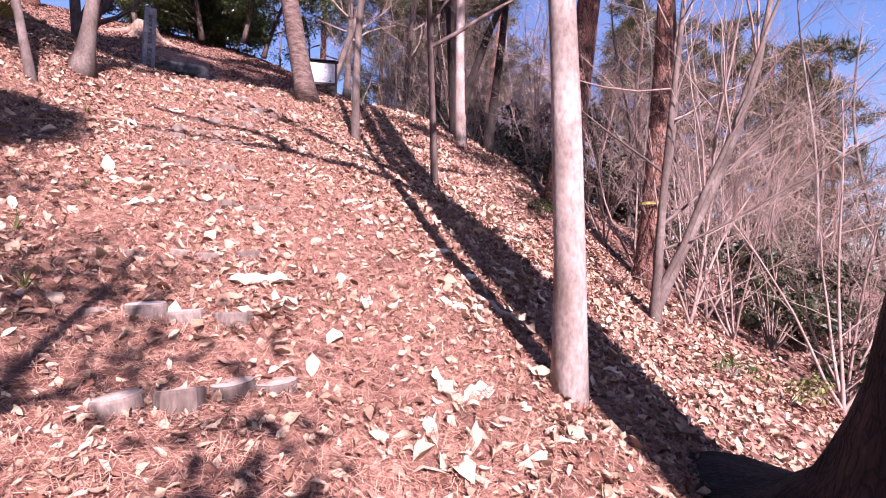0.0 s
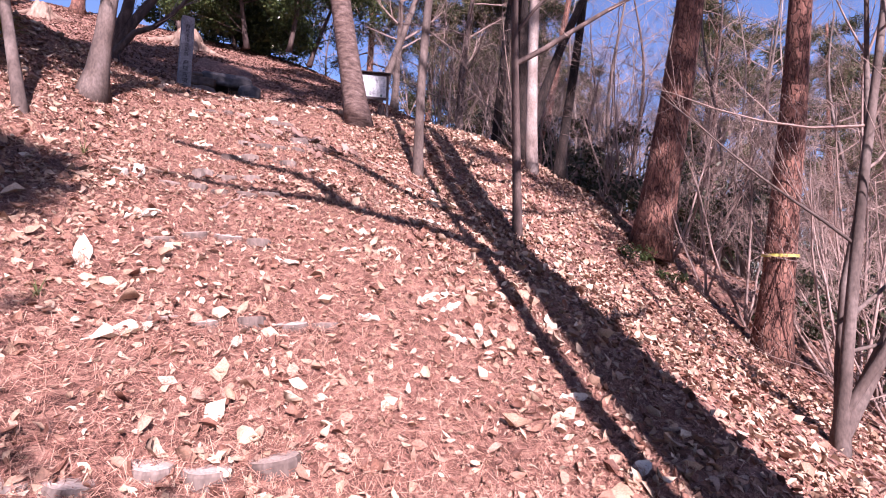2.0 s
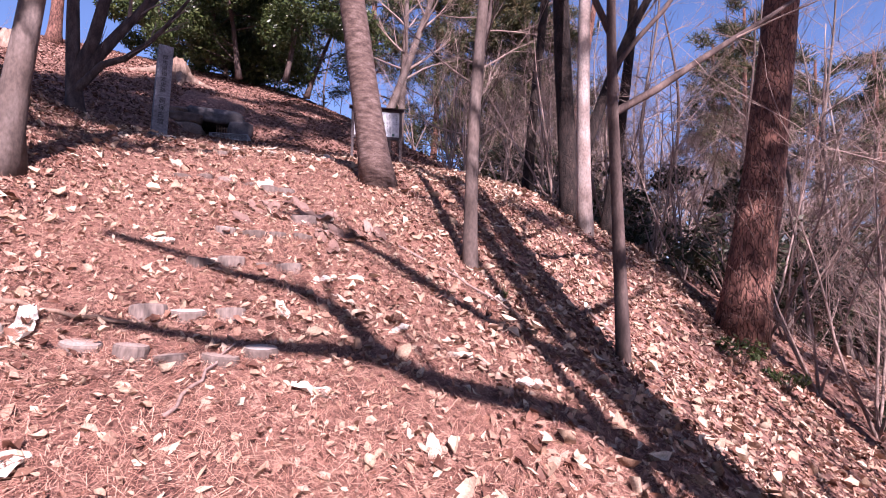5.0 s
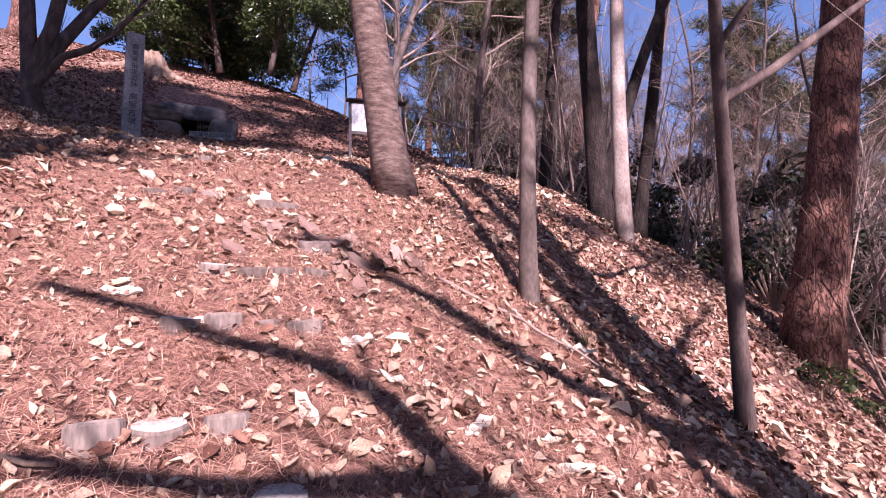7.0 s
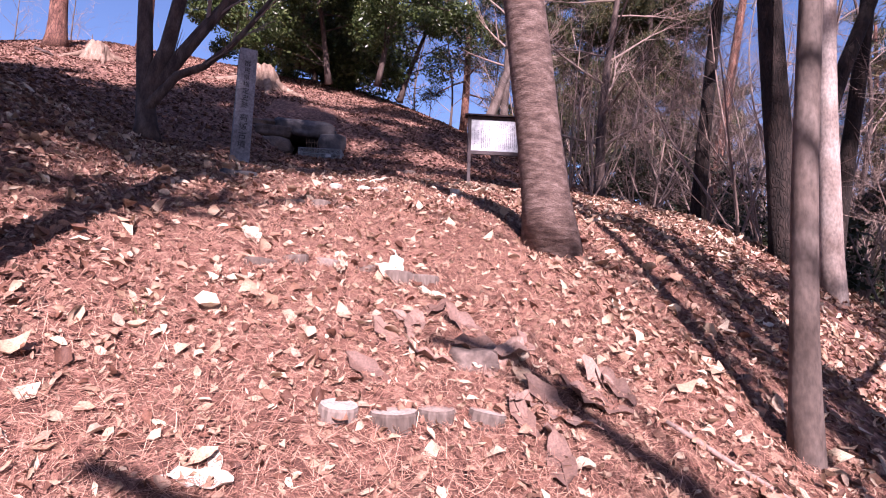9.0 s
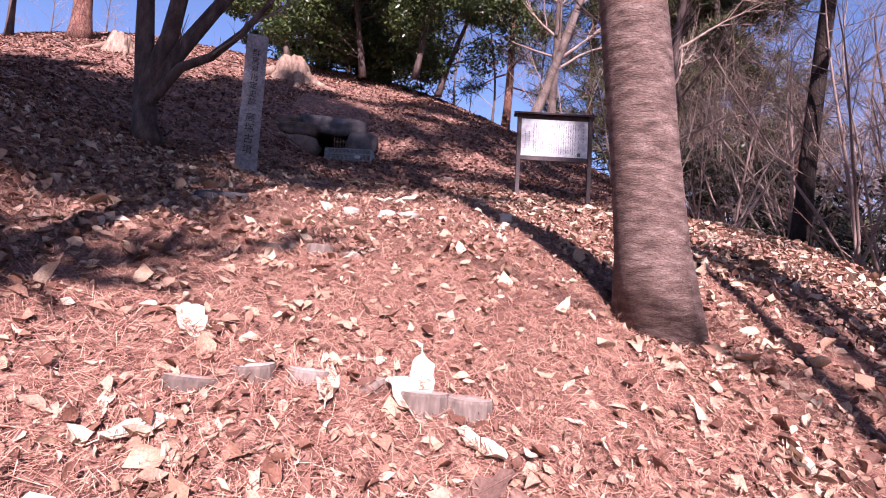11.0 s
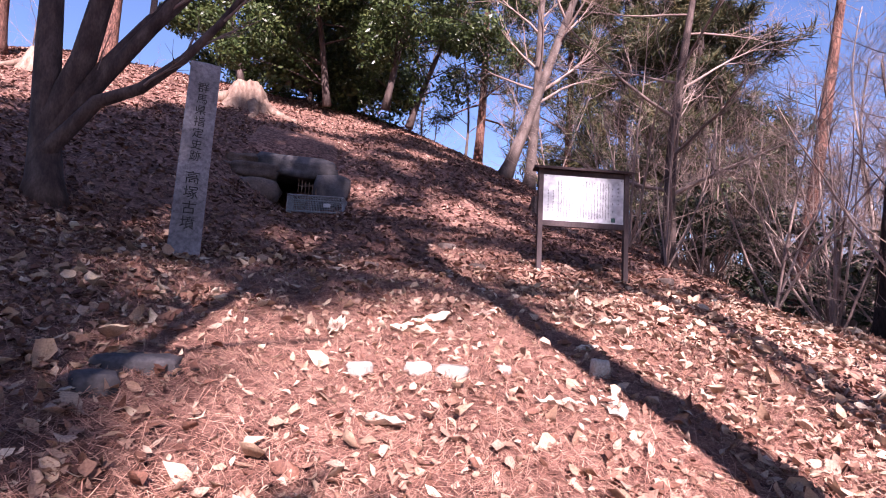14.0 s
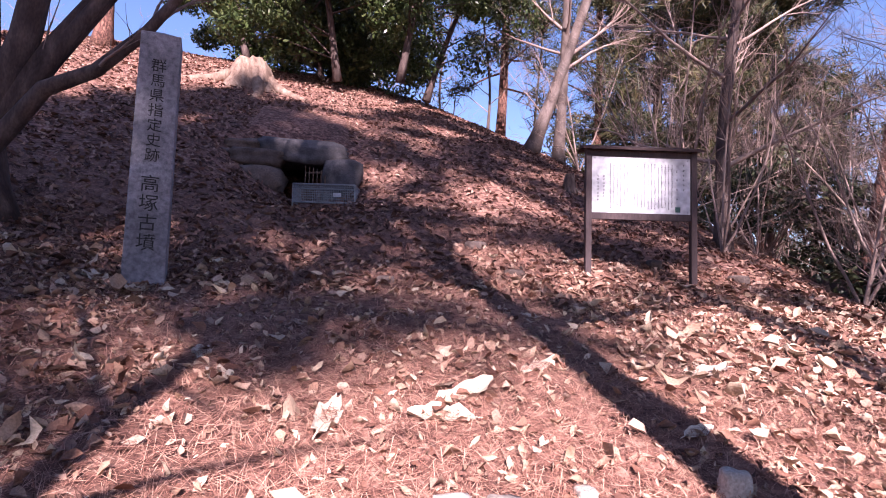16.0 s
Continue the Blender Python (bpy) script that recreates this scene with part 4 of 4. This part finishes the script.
# ---- stumps and stones ----
def splintered_stump(name, label, x, y, r, tall, seed, mat=None, roots=5):
    rng = random.Random(seed)
    ob = new(name)
    ob.location = (x, y, height(x, y) - 0.1)
    s = Soup()
    n = 30
    rings = [(0.0, 1.7), (0.12, 1.3), (0.3, 1.05), (0.6, 0.9), (0.85, 0.78), (1.0, 0.66)]
    rag = [rng.uniform(0.92, 1.06) for _ in range(n)]
    vs = []
    for f, k in rings:
        for j in range(n):
            a = 2 * math.pi * j / n
            rr = r * k * (1 + 0.14 * math.sin(5 * a + seed) * (1.2 - f) + 0.08 * (rng.random() - 0.5))
            vs.append((rr * math.cos(a), rr * math.sin(a), (tall + 0.1) * f * (rag[j] if f > 0.7 else 1) + (height(x + rr * math.cos(a), y + rr * math.sin(a)) - height(x, y)) * max(0, 1 - 2.2 * f) - (0.15 if f == 0 else 0)))
    fs = [(i * n + j, i * n + (j + 1) % n, (i + 1) * n + (j + 1) % n, (i + 1) * n + j) for i in range(len(rings) - 1) for j in range(n)]
    o = (len(rings) - 1) * n
    vs += [(r * 0.3 * math.cos(2 * math.pi * j / n), r * 0.3 * math.sin(2 * math.pi * j / n), tall * 0.75 * rag[j]) for j in range(n)]
    fs += [(o + j, o + (j + 1) % n, o + n + (j + 1) % n, o + n + j) for j in range(n)]
    fs.append(tuple(range(o + n, o + 2 * n)))
    s.add(vs, fs)
    part("stump_body", s, mat or SPLINTER, ob)
    for k in range(roots):
        a = k * 6.28 / roots + rng.random()
        q = Soup()
        line = []
        for i in range(6):
            d = r * (0.9 + i * 0.45)
            px, py = d * math.cos(a + 0.08 * i * math.sin(k)), d * math.sin(a + 0.08 * i * math.sin(k))
            line.append((px, py, height(x + px, y + py) - ob.location.z + 0.05 - 0.02 * i + r * 0.25 * math.exp(-i * 1.2)))
        q.tube(line, [r * 0.28 * (1 - 0.14 * i) for i in range(6)], 7)
        part("root", q, mat or SPLINTER, ob, smooth=True)
    return tagged(ob, label, "stump")


splintered_stump("tree_stump", "splintered pale tree stump with bare roots on the mound", -15.0, 22.9, 0.6, 0.62, 3)
splintered_stump("tree_stump", "low splintered stump on the mound", -18.4, 19.4, 0.35, 0.45, 4)
splintered_stump("tree_stump", "small dark stump at the foot of the mound", -6.55, 22.6, 0.13, 0.36, 5, BARK_DARK, 3)
splintered_stump("tree_stump", "dark stump beside the leaning red pine", -1.5, 24.0, 0.24, 0.3, 7, BARK_DARK, 3)


def stone(name, label, x, y, size, seed, mat, sunk=0.3, turn=0):
    ob = new(name, stone_mesh(name, size, seed, mat, 0.18))
    ob.matrix_world = pose(x, y, height(x, y) + size[2] * (0.5 - sunk), 0, 0, turn)
    return tagged(ob, label, "stone")


for k, (x, y, sz) in enumerate(((-5.55, 12.72, 0.16), (-5.72, 12.66, 0.14), (-5.97, 12.47, 0.13), (-5.32, 12.95, 0.09))):
    tagged(stone("step_stone", "pale rounded stone set into the path", x, y, (sz, sz * 0.8, sz * 0.55), 20 + k, COBBLE, 0.42, 40 * k), group="stones across the path")
stone("upright_stone", "small pale yellow stone standing in the path", -4.81, 13.20, (0.11, 0.08, 0.15), 31, COBBLE, 0.25, 20)
stone("flat_rock", "dark flat rock at the path's edge", -6.72, 11.80, (0.34, 0.20, 0.11), 37, DARK_ROCK, 0.38, 30)
stone("round_rock", "dark round stone beside the flat rock", -6.66, 11.53, (0.17, 0.15, 0.14), 33, DARK_ROCK, 0.35, 60)
stone("sunken_stone", "worn brown stone half buried in leaves beside the path", -3.62, 9.85, (0.25, 0.2, 0.13), 35, ROCK, 0.46, 25)
stone("pale_rock", "pale stone lying in the litter", -3.99, 6.62 + 0.45, (0.13, 0.1, 0.1), 34, COBBLE, 0.3, 10)
for k, (x, y, sz) in enumerate(((-5.8, 17.3, 0.12), (-6.9, 16.9, 0.14), (-5.0, 17.7, 0.16), (-4.1, 17.9, 0.14), (-6.3, 16.2, 0.13), (-7.2, 15.2, 0.1))):
    tagged(stone("loose_stone", "grey-brown stone half hidden in leaves", x, y, (sz * 1.5, sz, sz * 0.8), 40 + k, ROCK, 0.35, 50 * k), group="loose stones on the terrace")


# ---- post steps ----
def post_step(s, w0, count, seed):
    """A step of short upright posts set side by side across the path."""
    rng = random.Random(seed)
    x0, y0 = -0.5 * s + 0.866 * (w0 + 0.1 * count), 0.866 * s + 0.5 * (w0 + 0.1 * count)
    ob = new("post_step")
    ob.location = (x0, y0, height(x0, y0))
    for k in range(count):
        w = w0 + k * 0.215 + rng.uniform(-0.02, 0.02)
        ss = s + rng.uniform(-0.05, 0.05)
        x, y = -0.5 * ss + 0.866 * w, 0.866 * ss + 0.5 * w
        r, top = rng.uniform(0.082, 0.112), height(x, y) + rng.uniform(0.008, 0.05)
        post = Soup()
        a0 = rng.random() * 6
        ring = [(math.cos(a0 + 2 * math.pi * j / 14) * r * rng.uniform(0.94, 1.05), math.sin(a0 + 2 * math.pi * j / 14) * r * rng.uniform(0.94, 1.05)) for j in range(14)]
        post.add([(px, py, -0.25) for px, py in ring] + [(px, py, -0.012) for px, py in ring] + [(px * 0.93, py * 0.93, 0) for px, py in ring],
                 [(i * 14 + j, i * 14 + (j + 1) % 14, (i + 1) * 14 + (j + 1) % 14, (i + 1) * 14 + j) for i in range(2) for j in range(14)])
        p = part("post", post, LOG_SIDE, ob, smooth=False)
        p.matrix_local = pose(x - x0, y - y0, top - ob.location.z, rng.uniform(-8, 8), rng.uniform(-8, 8), 0)
        end = Soup()
        end.add([(px * 0.93, py * 0.93, 0) for px, py in ring] + [(0, 0, 0.004)], [(j, (j + 1) % 14, 14) for j in range(14)])
        part("end_grain", end, LOG_END, p)
    tagged(ob, "path step of short weathered wooden posts sunk in litter", "step", "steps of the path")


for k, (s, w0, count) in enumerate(((3.33, 0.75, 4), (4.05, 0.55, 4), (4.8, 0.45, 5), (5.88, 0.78, 5), (6.9, 0.6, 4), (8.04, 0.5, 5), (8.5, 0.75, 3), (9.3, 0.95, 4), (9.9, 1.1, 4), (11.22, 0.6, 6), (12.4, 0.7, 3))):
    post_step(s, w0, count, 200 + k)


# ---- small plants ----
def tuft(name, label, x, y, blades, length, seed, mat, wide=0.006, spread_=0.7, category="grass"):
    rng = random.Random(seed)
    s = Soup()
    for _ in range(blades):
        a, tilt, l = rng.random() * 6.28, rng.uniform(0.2, spread_ * 1.5), length * rng.uniform(0.6, 1.2)
        d, side = Vector((math.cos(a), math.sin(a), 0)), Vector((-math.sin(a), math.cos(a), 0))
        o = len(s.v)
        for i in range(5):
            f = i / 4
            ang = tilt * (0.4 + 1.1 * f)
            p = d * l * f * math.sin(ang) + Vector((0, 0, l * f * math.cos(ang) - 0.02))
            ww = wide * (1 - f) + 0.0006
            s.v += [tuple(p - side * ww), tuple(p + side * ww)]
        s.f += [(o + 2 * i, o + 2 * i + 1, o + 2 * i + 3, o + 2 * i + 2) for i in range(4)]
    ob = new(name, s.mesh(name, mat))
    ob.location = (x, y, height(x, y))
    return tagged(ob, label, category)


for k, (x, y, n, l) in enumerate(((-1.75, 3.25, 40, 0.22), (-1.95, 3.75, 34, 0.2), (-0.55, 4.5, 14, 0.13), (-3.95, 7.0, 10, 0.16), (-2.6, 4.35, 12, 0.16), (-1.15, 5.6, 9, 0.11), (-4.55, 7.25, 16, 0.2), (-1.65, 9.8, 18, 0.18), (-2.9, 5.3, 12, 0.15), (-0.9, 4.6, 10, 0.1), (1.0, 5.6, 12, 0.14), (1.4, 6.1, 10, 0.14), (-5.1, 9.1, 12, 0.14))):
    tagged(tuft("sedge_tuft", "small tuft of half-dry green sedge in the litter", x, y, n, l, 300 + k, GRASS), group="sedge tufts along the path")


def palm(x, y):
    ob = new("young_palm")
    ob.location = (x, y, height(x, y) - 0.05)
    rng = random.Random(9)
    st = Soup()
    for k in range(7):
        a = k * 0.9
        tip = Vector((0.22 * math.cos(a), 0.22 * math.sin(a), 0.34 + 0.16 * rng.random()))
        st.tube([(0, 0, 0), tuple(tip * 0.5 + Vector((0, 0, 0.07))), tuple(tip)], [0.012, 0.009, 0.007], 5)
        fan = Soup()
        for j in range(22):
            b = a + radians(-150 + 300 * j / 21)
            out = Vector((math.cos(b), math.sin(b), 0.35 + 0.25 * rng.random()))
            side = Vector((-math.sin(b), math.cos(b), 0)) * 0.014
            l = 0.30 * rng.uniform(0.8, 1.1)
            p1, p2 = tip + out * l * 0.55, tip + out * l * 0.95 - Vector((0, 0, 0.05))
            o = len(fan.v)
            fan.v += [tuple(tip), tuple(p1 - side), tuple(p1 + side), tuple(p2)]
            fan.f += [(o, o + 1, o + 2), (o + 1, o + 3, o + 2)]
        part("frond", fan, PALM_LEAF, ob)
    part("stem", st, PALM_LEAF, ob)
    tagged(ob, "young green fan palm on the bank", "palm")


palm(-6.35, 7.65)


def bush(name, label, x, y, tall, wide, leaves, seed, mat=None):
    rng = random.Random(seed)
    ob = new(name)
    ob.location = (x, y, height(x, y) - 0.03)
    st, clumps = Soup(), []
    for k in range(9):
        a = rng.random() * 6.28
        e = Vector((math.cos(a) * wide * rng.uniform(0.2, 0.5), math.sin(a) * wide * rng.uniform(0.2, 0.5), tall * rng.uniform(0.5, 1)))
        st.tube([(0, 0, 0), tuple(e * 0.5 + Vector((0, 0, 0.05))), tuple(e)], [0.008, 0.006, 0.003], 4, cap=False)
        clumps.append((*e, wide * 0.2))
    part("stem", st, TWIG, ob)
    part("foliage", leafy_crown("foliage", clumps, leaves, 0.04, np.random.default_rng(seed), mat or BROAD_LEAF), None, ob)
    tagged(ob, label, "bush")


bush("low_bush", "low dark green bush at the pine's foot", 1.25, 12.75, 0.35, 0.6, 260, 401)
bush("low_bush", "low dark green bush below the pine", 1.9, 13.0, 0.3, 0.6, 220, 402)
bush("low_bush", "low yellow-green bush on the leafy bank", 3.6, 7.7, 0.3, 0.7, 200, 403, PALM_LEAF)
bush("low_bush", "small green bush on the leafy bank", 2.9, 7.4, 0.22, 0.6, 120, 404)


# ---- fallen branches ----
def fallen(label, a, b, r, seed, mat=TWIG):
    rng = random.Random(seed)
    s, n = Soup(), 9
    pts = []
    for i in range(n + 1):
        f = i / n
        x, y = a[0] + (b[0] - a[0]) * f + rng.uniform(-0.02, 0.02), a[1] + (b[1] - a[1]) * f + rng.uniform(-0.02, 0.02)
        pts.append((x, y, height(x, y) + 0.02 + r * 0.7 + rng.uniform(0, 0.015)))
    s.tube(pts, [r * (1 - 0.5 * i / n) for i in range(n + 1)], 8, rough=0.15, rng=rng)
    tagged(new("fallen_branch", s.mesh("fallen_branch", mat, True)), label, "branch")


fallen("thin broken branch lying on the path's edge", (-4.35, 7.25), (-3.55, 7.5), 0.018, 1, SPLINTER)
fallen("broken branch on the leafy slope", (-2.7, 9.9), (-1.6, 9.5), 0.014, 2)
fallen("short stick lying in the pine straw", (-2.9, 6.95), (-2.98, 7.6), 0.01, 3)
fallen("crooked grey branch on the bank", (0.35, 5.3), (0.75, 5.05), 0.02, 4, BARK_PALE)
fallen("broken branch on the bank", (-0.9, 10.6), (0.0, 9.9), 0.016, 5)
fallen("dark fallen branch on top of the mound", (-19.5, 18.3), (-18.3, 18.0), 0.05, 6, BARK_DARK)


# ---- leaf litter ----
def slope_frame(x, y):
    """Unit normals of the ground at many places."""
    e = 0.08
    zx, zy = (ground_top(x + e, y) - ground_top(x - e, y)) / (2 * e), (ground_top(x, y + e) - ground_top(x, y - e)) / (2 * e)
    n = np.stack([-zx, -zy, np.ones_like(zx)], 1)
    return n / np.linalg.norm(n, axis=1, keepdims=True)


def strewn(rng, count, s_range, w_range, density=None):
    """Places over a stretch of the hillside, thinned where the litter is thin."""
    s, w = rng.uniform(*s_range, count), rng.uniform(*w_range, count)
    if density is not None:
        keep = rng.uniform(0, 1, count) < density(s, w)
        s, w = s[keep], w[keep]
    return -0.5 * s + 0.866 * w, 0.866 * s + 0.5 * w


def leaf_arrays(rng, x, y, size, tilt=0.35, curl=0.5, slim=0.42, lift=0.012):
    """Curled leaves of eight corners, lying on the ground."""
    n = len(x)
    nrm = slope_frame(x, y) + rng.normal(size=(n, 3)) * tilt
    nrm /= np.linalg.norm(nrm, axis=1, keepdims=True)
    a = np.cross(nrm, rng.normal(size=(n, 3)))
    a /= np.linalg.norm(a, axis=1, keepdims=True)
    b = np.cross(nrm, a)
    L = size * rng.uniform(0.55, 1.5, n)
    W = L * slim * rng.uniform(0.6, 1.25, n)
    up = L * curl * rng.uniform(-0.35, 0.6, n)
    fold = W * rng.uniform(-0.25, 0.7, n)
    o = np.stack([x, y, ground_top(x, y) + lift * rng.uniform(0.5, 2.2, n) + np.abs(up) * 0.25], 1)
    rows = [(-0.5, 0, 1.0, 0), (-0.17, -0.5, 0.1, 1), (-0.17, 0, 0.1, 0), (-0.17, 0.5, 0.1, 1), (0.2, -0.42, 0.12, 1), (0.2, 0, 0.12, 0), (0.2, 0.42, 0.12, 1), (0.5, 0, 0.9, 0)]
    v = np.stack([o + a * (L * p)[:, None] + b * (W * q)[:, None] + nrm * (up * u + fold * g)[:, None] for p, q, u, g in rows], 1)
    v = v + rng.normal(size=v.shape) * (L * 0.05)[:, None, None]
    tri = np.array([0, 2, 1, 0, 3, 2, 1, 2, 5, 1, 5, 4, 2, 3, 6, 2, 6, 5, 4, 5, 7, 5, 6, 7])
    loops = (np.arange(n)[:, None] * 8 + tri[None, :]).ravel()
    return v.reshape(-1, 3), loops


def litter(name, label, count, s_range, w_range, size, seed, mat, density=None, **more):
    rng = np.random.default_rng(seed)
    x, y = strewn(rng, count, s_range, w_range, density)
    v, l = leaf_arrays(rng, x, y, size, **more)
    tagged(new(name, array_mesh(name, v, l, 3, mat)), label, "leaf litter", kind="stuff")


def bank_heavy(s, w):
    """Leaves lie thick on the right bank and thinner on the trodden straw."""
    return np.clip(0.26 + 0.5 * (w > 2.6) + 0.25 * (w < 0.2) + 0.3 * np.sin(2.1 * s + 1.3 * w) * np.sin(1.7 * w - 0.9 * s), 0.08, 1)


def path_thin(s, w):
    """Small leaves are fewer on the trodden straw."""
    return np.where((w > 0.0) & (w < 2.7) & (s > 11.0), 0.6, 1.0) * np.clip(0.85 + 0.4 * np.sin(2.7 * s - 1.1 * w) * np.sin(2.3 * w + 1.9 * s), 0.3, 1)


litter("leaf_litter", "dead brown and tan leaves strewn over the slope", 68000, (0.5, 18), (-3.5, 9), 0.064, 1, LEAF, bank_heavy, slim=0.55, tilt=0.42, lift=0.016)
litter("leaf_litter", "small curled dead leaves among pine straw", 50000, (0.5, 17), (-2.5, 5.5), 0.034, 2, LEAF, path_thin, tilt=0.6, lift=0.016)
litter("leaf_litter", "bleached cream leaves scattered over the slope", 8000, (0.5, 17), (-3, 9), 0.10, 3, CREAM_LEAF, bank_heavy, curl=0.8, slim=0.55, tilt=0.5, lift=0.018)
litter("leaf_litter", "small scraps of bleached leaves", 20000, (0.5, 16), (-1.5, 5.5), 0.05, 5, CREAM_LEAF, path_thin, tilt=0.5, lift=0.016)
litter("leaf_litter", "rotting leaves, darkened for shade, over the mound and the far bank", 46000, (16.2, 32), (-12, 8), 0.095, 4, OLD_SHADED_LEAF)
litter("leaf_litter", "needles and rotting leaves, darkened for shade, under the upper trees", 22000, (9, 18), (-6, -0.2), 0.06, 7, OLD_SHADED_LEAF)
litter("leaf_litter", "dead leaves under the wood down the slope", 16000, (0, 30), (8, 22), 0.13, 6, LEAF)


def straw(count, seed, s_range, w_range):
    rng = np.random.default_rng(seed)
    x, y = strewn(rng, count, s_range, w_range)
    n = len(x)
    nrm = slope_frame(x, y)
    d = rng.normal(size=(n, 3))
    d -= nrm * np.sum(d * nrm, 1, keepdims=True)
    d /= np.linalg.norm(d, axis=1, keepdims=True)
    d += nrm * rng.normal(size=(n, 1)) * 0.24
    side = np.cross(d, nrm)
    L = rng.uniform(0.025, 0.068, (n, 1))
    t = 0.0012 * rng.uniform(0.6, 1.6, (n, 1))
    o = np.stack([x, y, ground_top(x, y) + rng.uniform(0.003, 0.032, n)], 1)
    v = np.stack([o - d * L - side * t, o - d * L + side * t, o + d * L + side * t * 0.4, o + d * L - side * t * 0.4], 1).reshape(-1, 3)
    loops = np.arange(n * 4)
    tagged(new("pine_straw", array_mesh("pine_straw", v, loops, 4, NEEDLE)), "reddish-brown fallen pine needles matted on the path", "pine straw", kind="stuff")


straw(430000, 11, (1.2, 15.5), (-1.8, 3.9))
straw(90000, 12, (15.5, 19.5), (-3.0, 5.5))


# large pale leaves that catch the eye
def big_leaf_mesh(seed, length, width):
    rng = random.Random(seed)
    s, rows, cols = Soup(), 9, 5
    up, roll = rng.uniform(0.1, 0.5), rng.uniform(0.2, 0.9)
    for i in range(rows):
        f = i / (rows - 1)
        half = width / 2 * math.sin(math.pi * (0.04 + 0.92 * f)) ** 0.8 * (1 + 0.35 * noise.noise(Vector((f * 6, seed * 2.3, 0))))
        for j in range(cols):
            g = j / (cols - 1) * 2 - 1
            wave = 0.014 * math.sin(f * 17 + g * 3 + seed) * abs(g) + 0.008 * noise.noise(Vector((f * 9, g * 4, seed * 3.7)))
            s.v.append(((f - 0.5) * length, g * half * (1 - 0.25 * roll * abs(g)), up * length * (f - 0.45) ** 2 + roll * half * g * g * 0.6 + wave))
    s.f = [(i * cols + j, i * cols + j + 1, (i + 1) * cols + j + 1, (i + 1) * cols + j) for i in range(rows - 1) for j in range(cols - 1)]
    s.tube([(-length * 0.62, 0, 0.02 * up), (-length * 0.45, 0, up * length * 0.8 * 0.25 * 0.8), (0, 0, 0.004)], [0.003, 0.003, 0.0015], 5, cap=False)
    return s.mesh("fallen_leaf", PALE_LEAF, True)


LEAVES = [big_leaf_mesh(k, 0.24 + 0.02 * (k % 3), 0.10 + 0.015 * (k % 4)) for k in range(6)]
lrng = random.Random(77)
SEEN = [(0.26, 3.91), (0.42, 3.97), (-1.01, 4.51), (-0.82, 4.31), (-0.37, 4.73), (-1.02, 6.67), (-0.19, 6.92), (-2.32, 5.26), (-3.9, 7.2), (-3.22, 6.45), (-2.43, 7.5), (-1.86, 8.3), (-3.04, 5.73), (-1.37, 8.29), (-4.24, 8.6), (-4.33, 10.37), (-2.63, 8.55), (-2.15, 9.82), (-1.75, 9.65), (-2.25, 8.4), (-2.96, 8.11), (-3.08, 9.35), (-1.19, 10.13), (-4.99, 9.7), (-4.63, 10.22), (-4.37, 10.5), (-4.05, 10.33), (-5.3, 10.17), (-3.17, 11.47), (-5.67, 12.01), (-6.34, 12.87), (-5.93, 13.12), (-6.9, 12.9), (-8.65, 13.67), (-3.28, 14.83), (-4.81, 14.28), (-4.99, 12.65), (-4.73, 12.71), (-5.9, 13.35), (-7.17, 13.07), (-5.65, 13.88), (-8.24, 13.63), (-4.49, 14.84), (-5.83, 16.95), (-6.63, 16.67)]
for k in range(90):
    if k < len(SEEN):
        x, y = SEEN[k]
    else:
        s, w = lrng.uniform(2.5, 17), lrng.choice((lrng.uniform(-0.4, 3.2), lrng.uniform(2.2, 6)))
        x, y = -0.5 * s + 0.866 * w, 0.866 * s + 0.5 * w
    nrm = Vector(slope_frame(np.array([x]), np.array([y]))[0])
    lie = nrm.to_track_quat("Z", "Y").to_matrix().to_4x4() @ pose(0, 0, 0, lrng.uniform(-14, 14), lrng.uniform(-14, 14), lrng.uniform(0, 360))
    size = lrng.uniform(0.8, 1.3) if k < len(SEEN) else lrng.uniform(0.5, 0.9)
    ob = new("fallen_leaf", LEAVES[k % 6])
    ob.matrix_world = Matrix.Translation((x, y, float(ground_top(x, y)) + 0.012)) @ lie @ Matrix.Scale(size, 4)
    tagged(ob, "large pale curled magnolia leaf lying on the litter", "leaf", "large pale leaves on the slope")

# dark curled leaves gathered round the sunken stone
BROWN = [big_leaf_mesh(20 + k, 0.22 + 0.02 * k, 0.09 + 0.015 * k) for k in range(3)]
for me in BROWN:
    me.materials[0] = BROWN_LEAF
for k in range(22):
    a, d = lrng.uniform(0, 6.28), lrng.uniform(0.2, 0.75)
    x, y = -3.5 + d * math.cos(a), 9.75 + 0.7 * d * math.sin(a)
    nrm = Vector(slope_frame(np.array([x]), np.array([y]))[0])
    lie = nrm.to_track_quat("Z", "Y").to_matrix().to_4x4() @ pose(0, 0, 0, lrng.uniform(-22, 22), lrng.uniform(-22, 22), lrng.uniform(0, 360))
    ob = new("fallen_leaf", BROWN[k % 3])
    ob.matrix_world = Matrix.Translation((x, y, float(ground_top(x, y)) + 0.025)) @ lie @ Matrix.Scale(lrng.uniform(0.9, 1.5), 4)
    tagged(ob, "dark brown curled leaf beside a half-buried stone", "leaf", "brown leaves round the sunken stone")
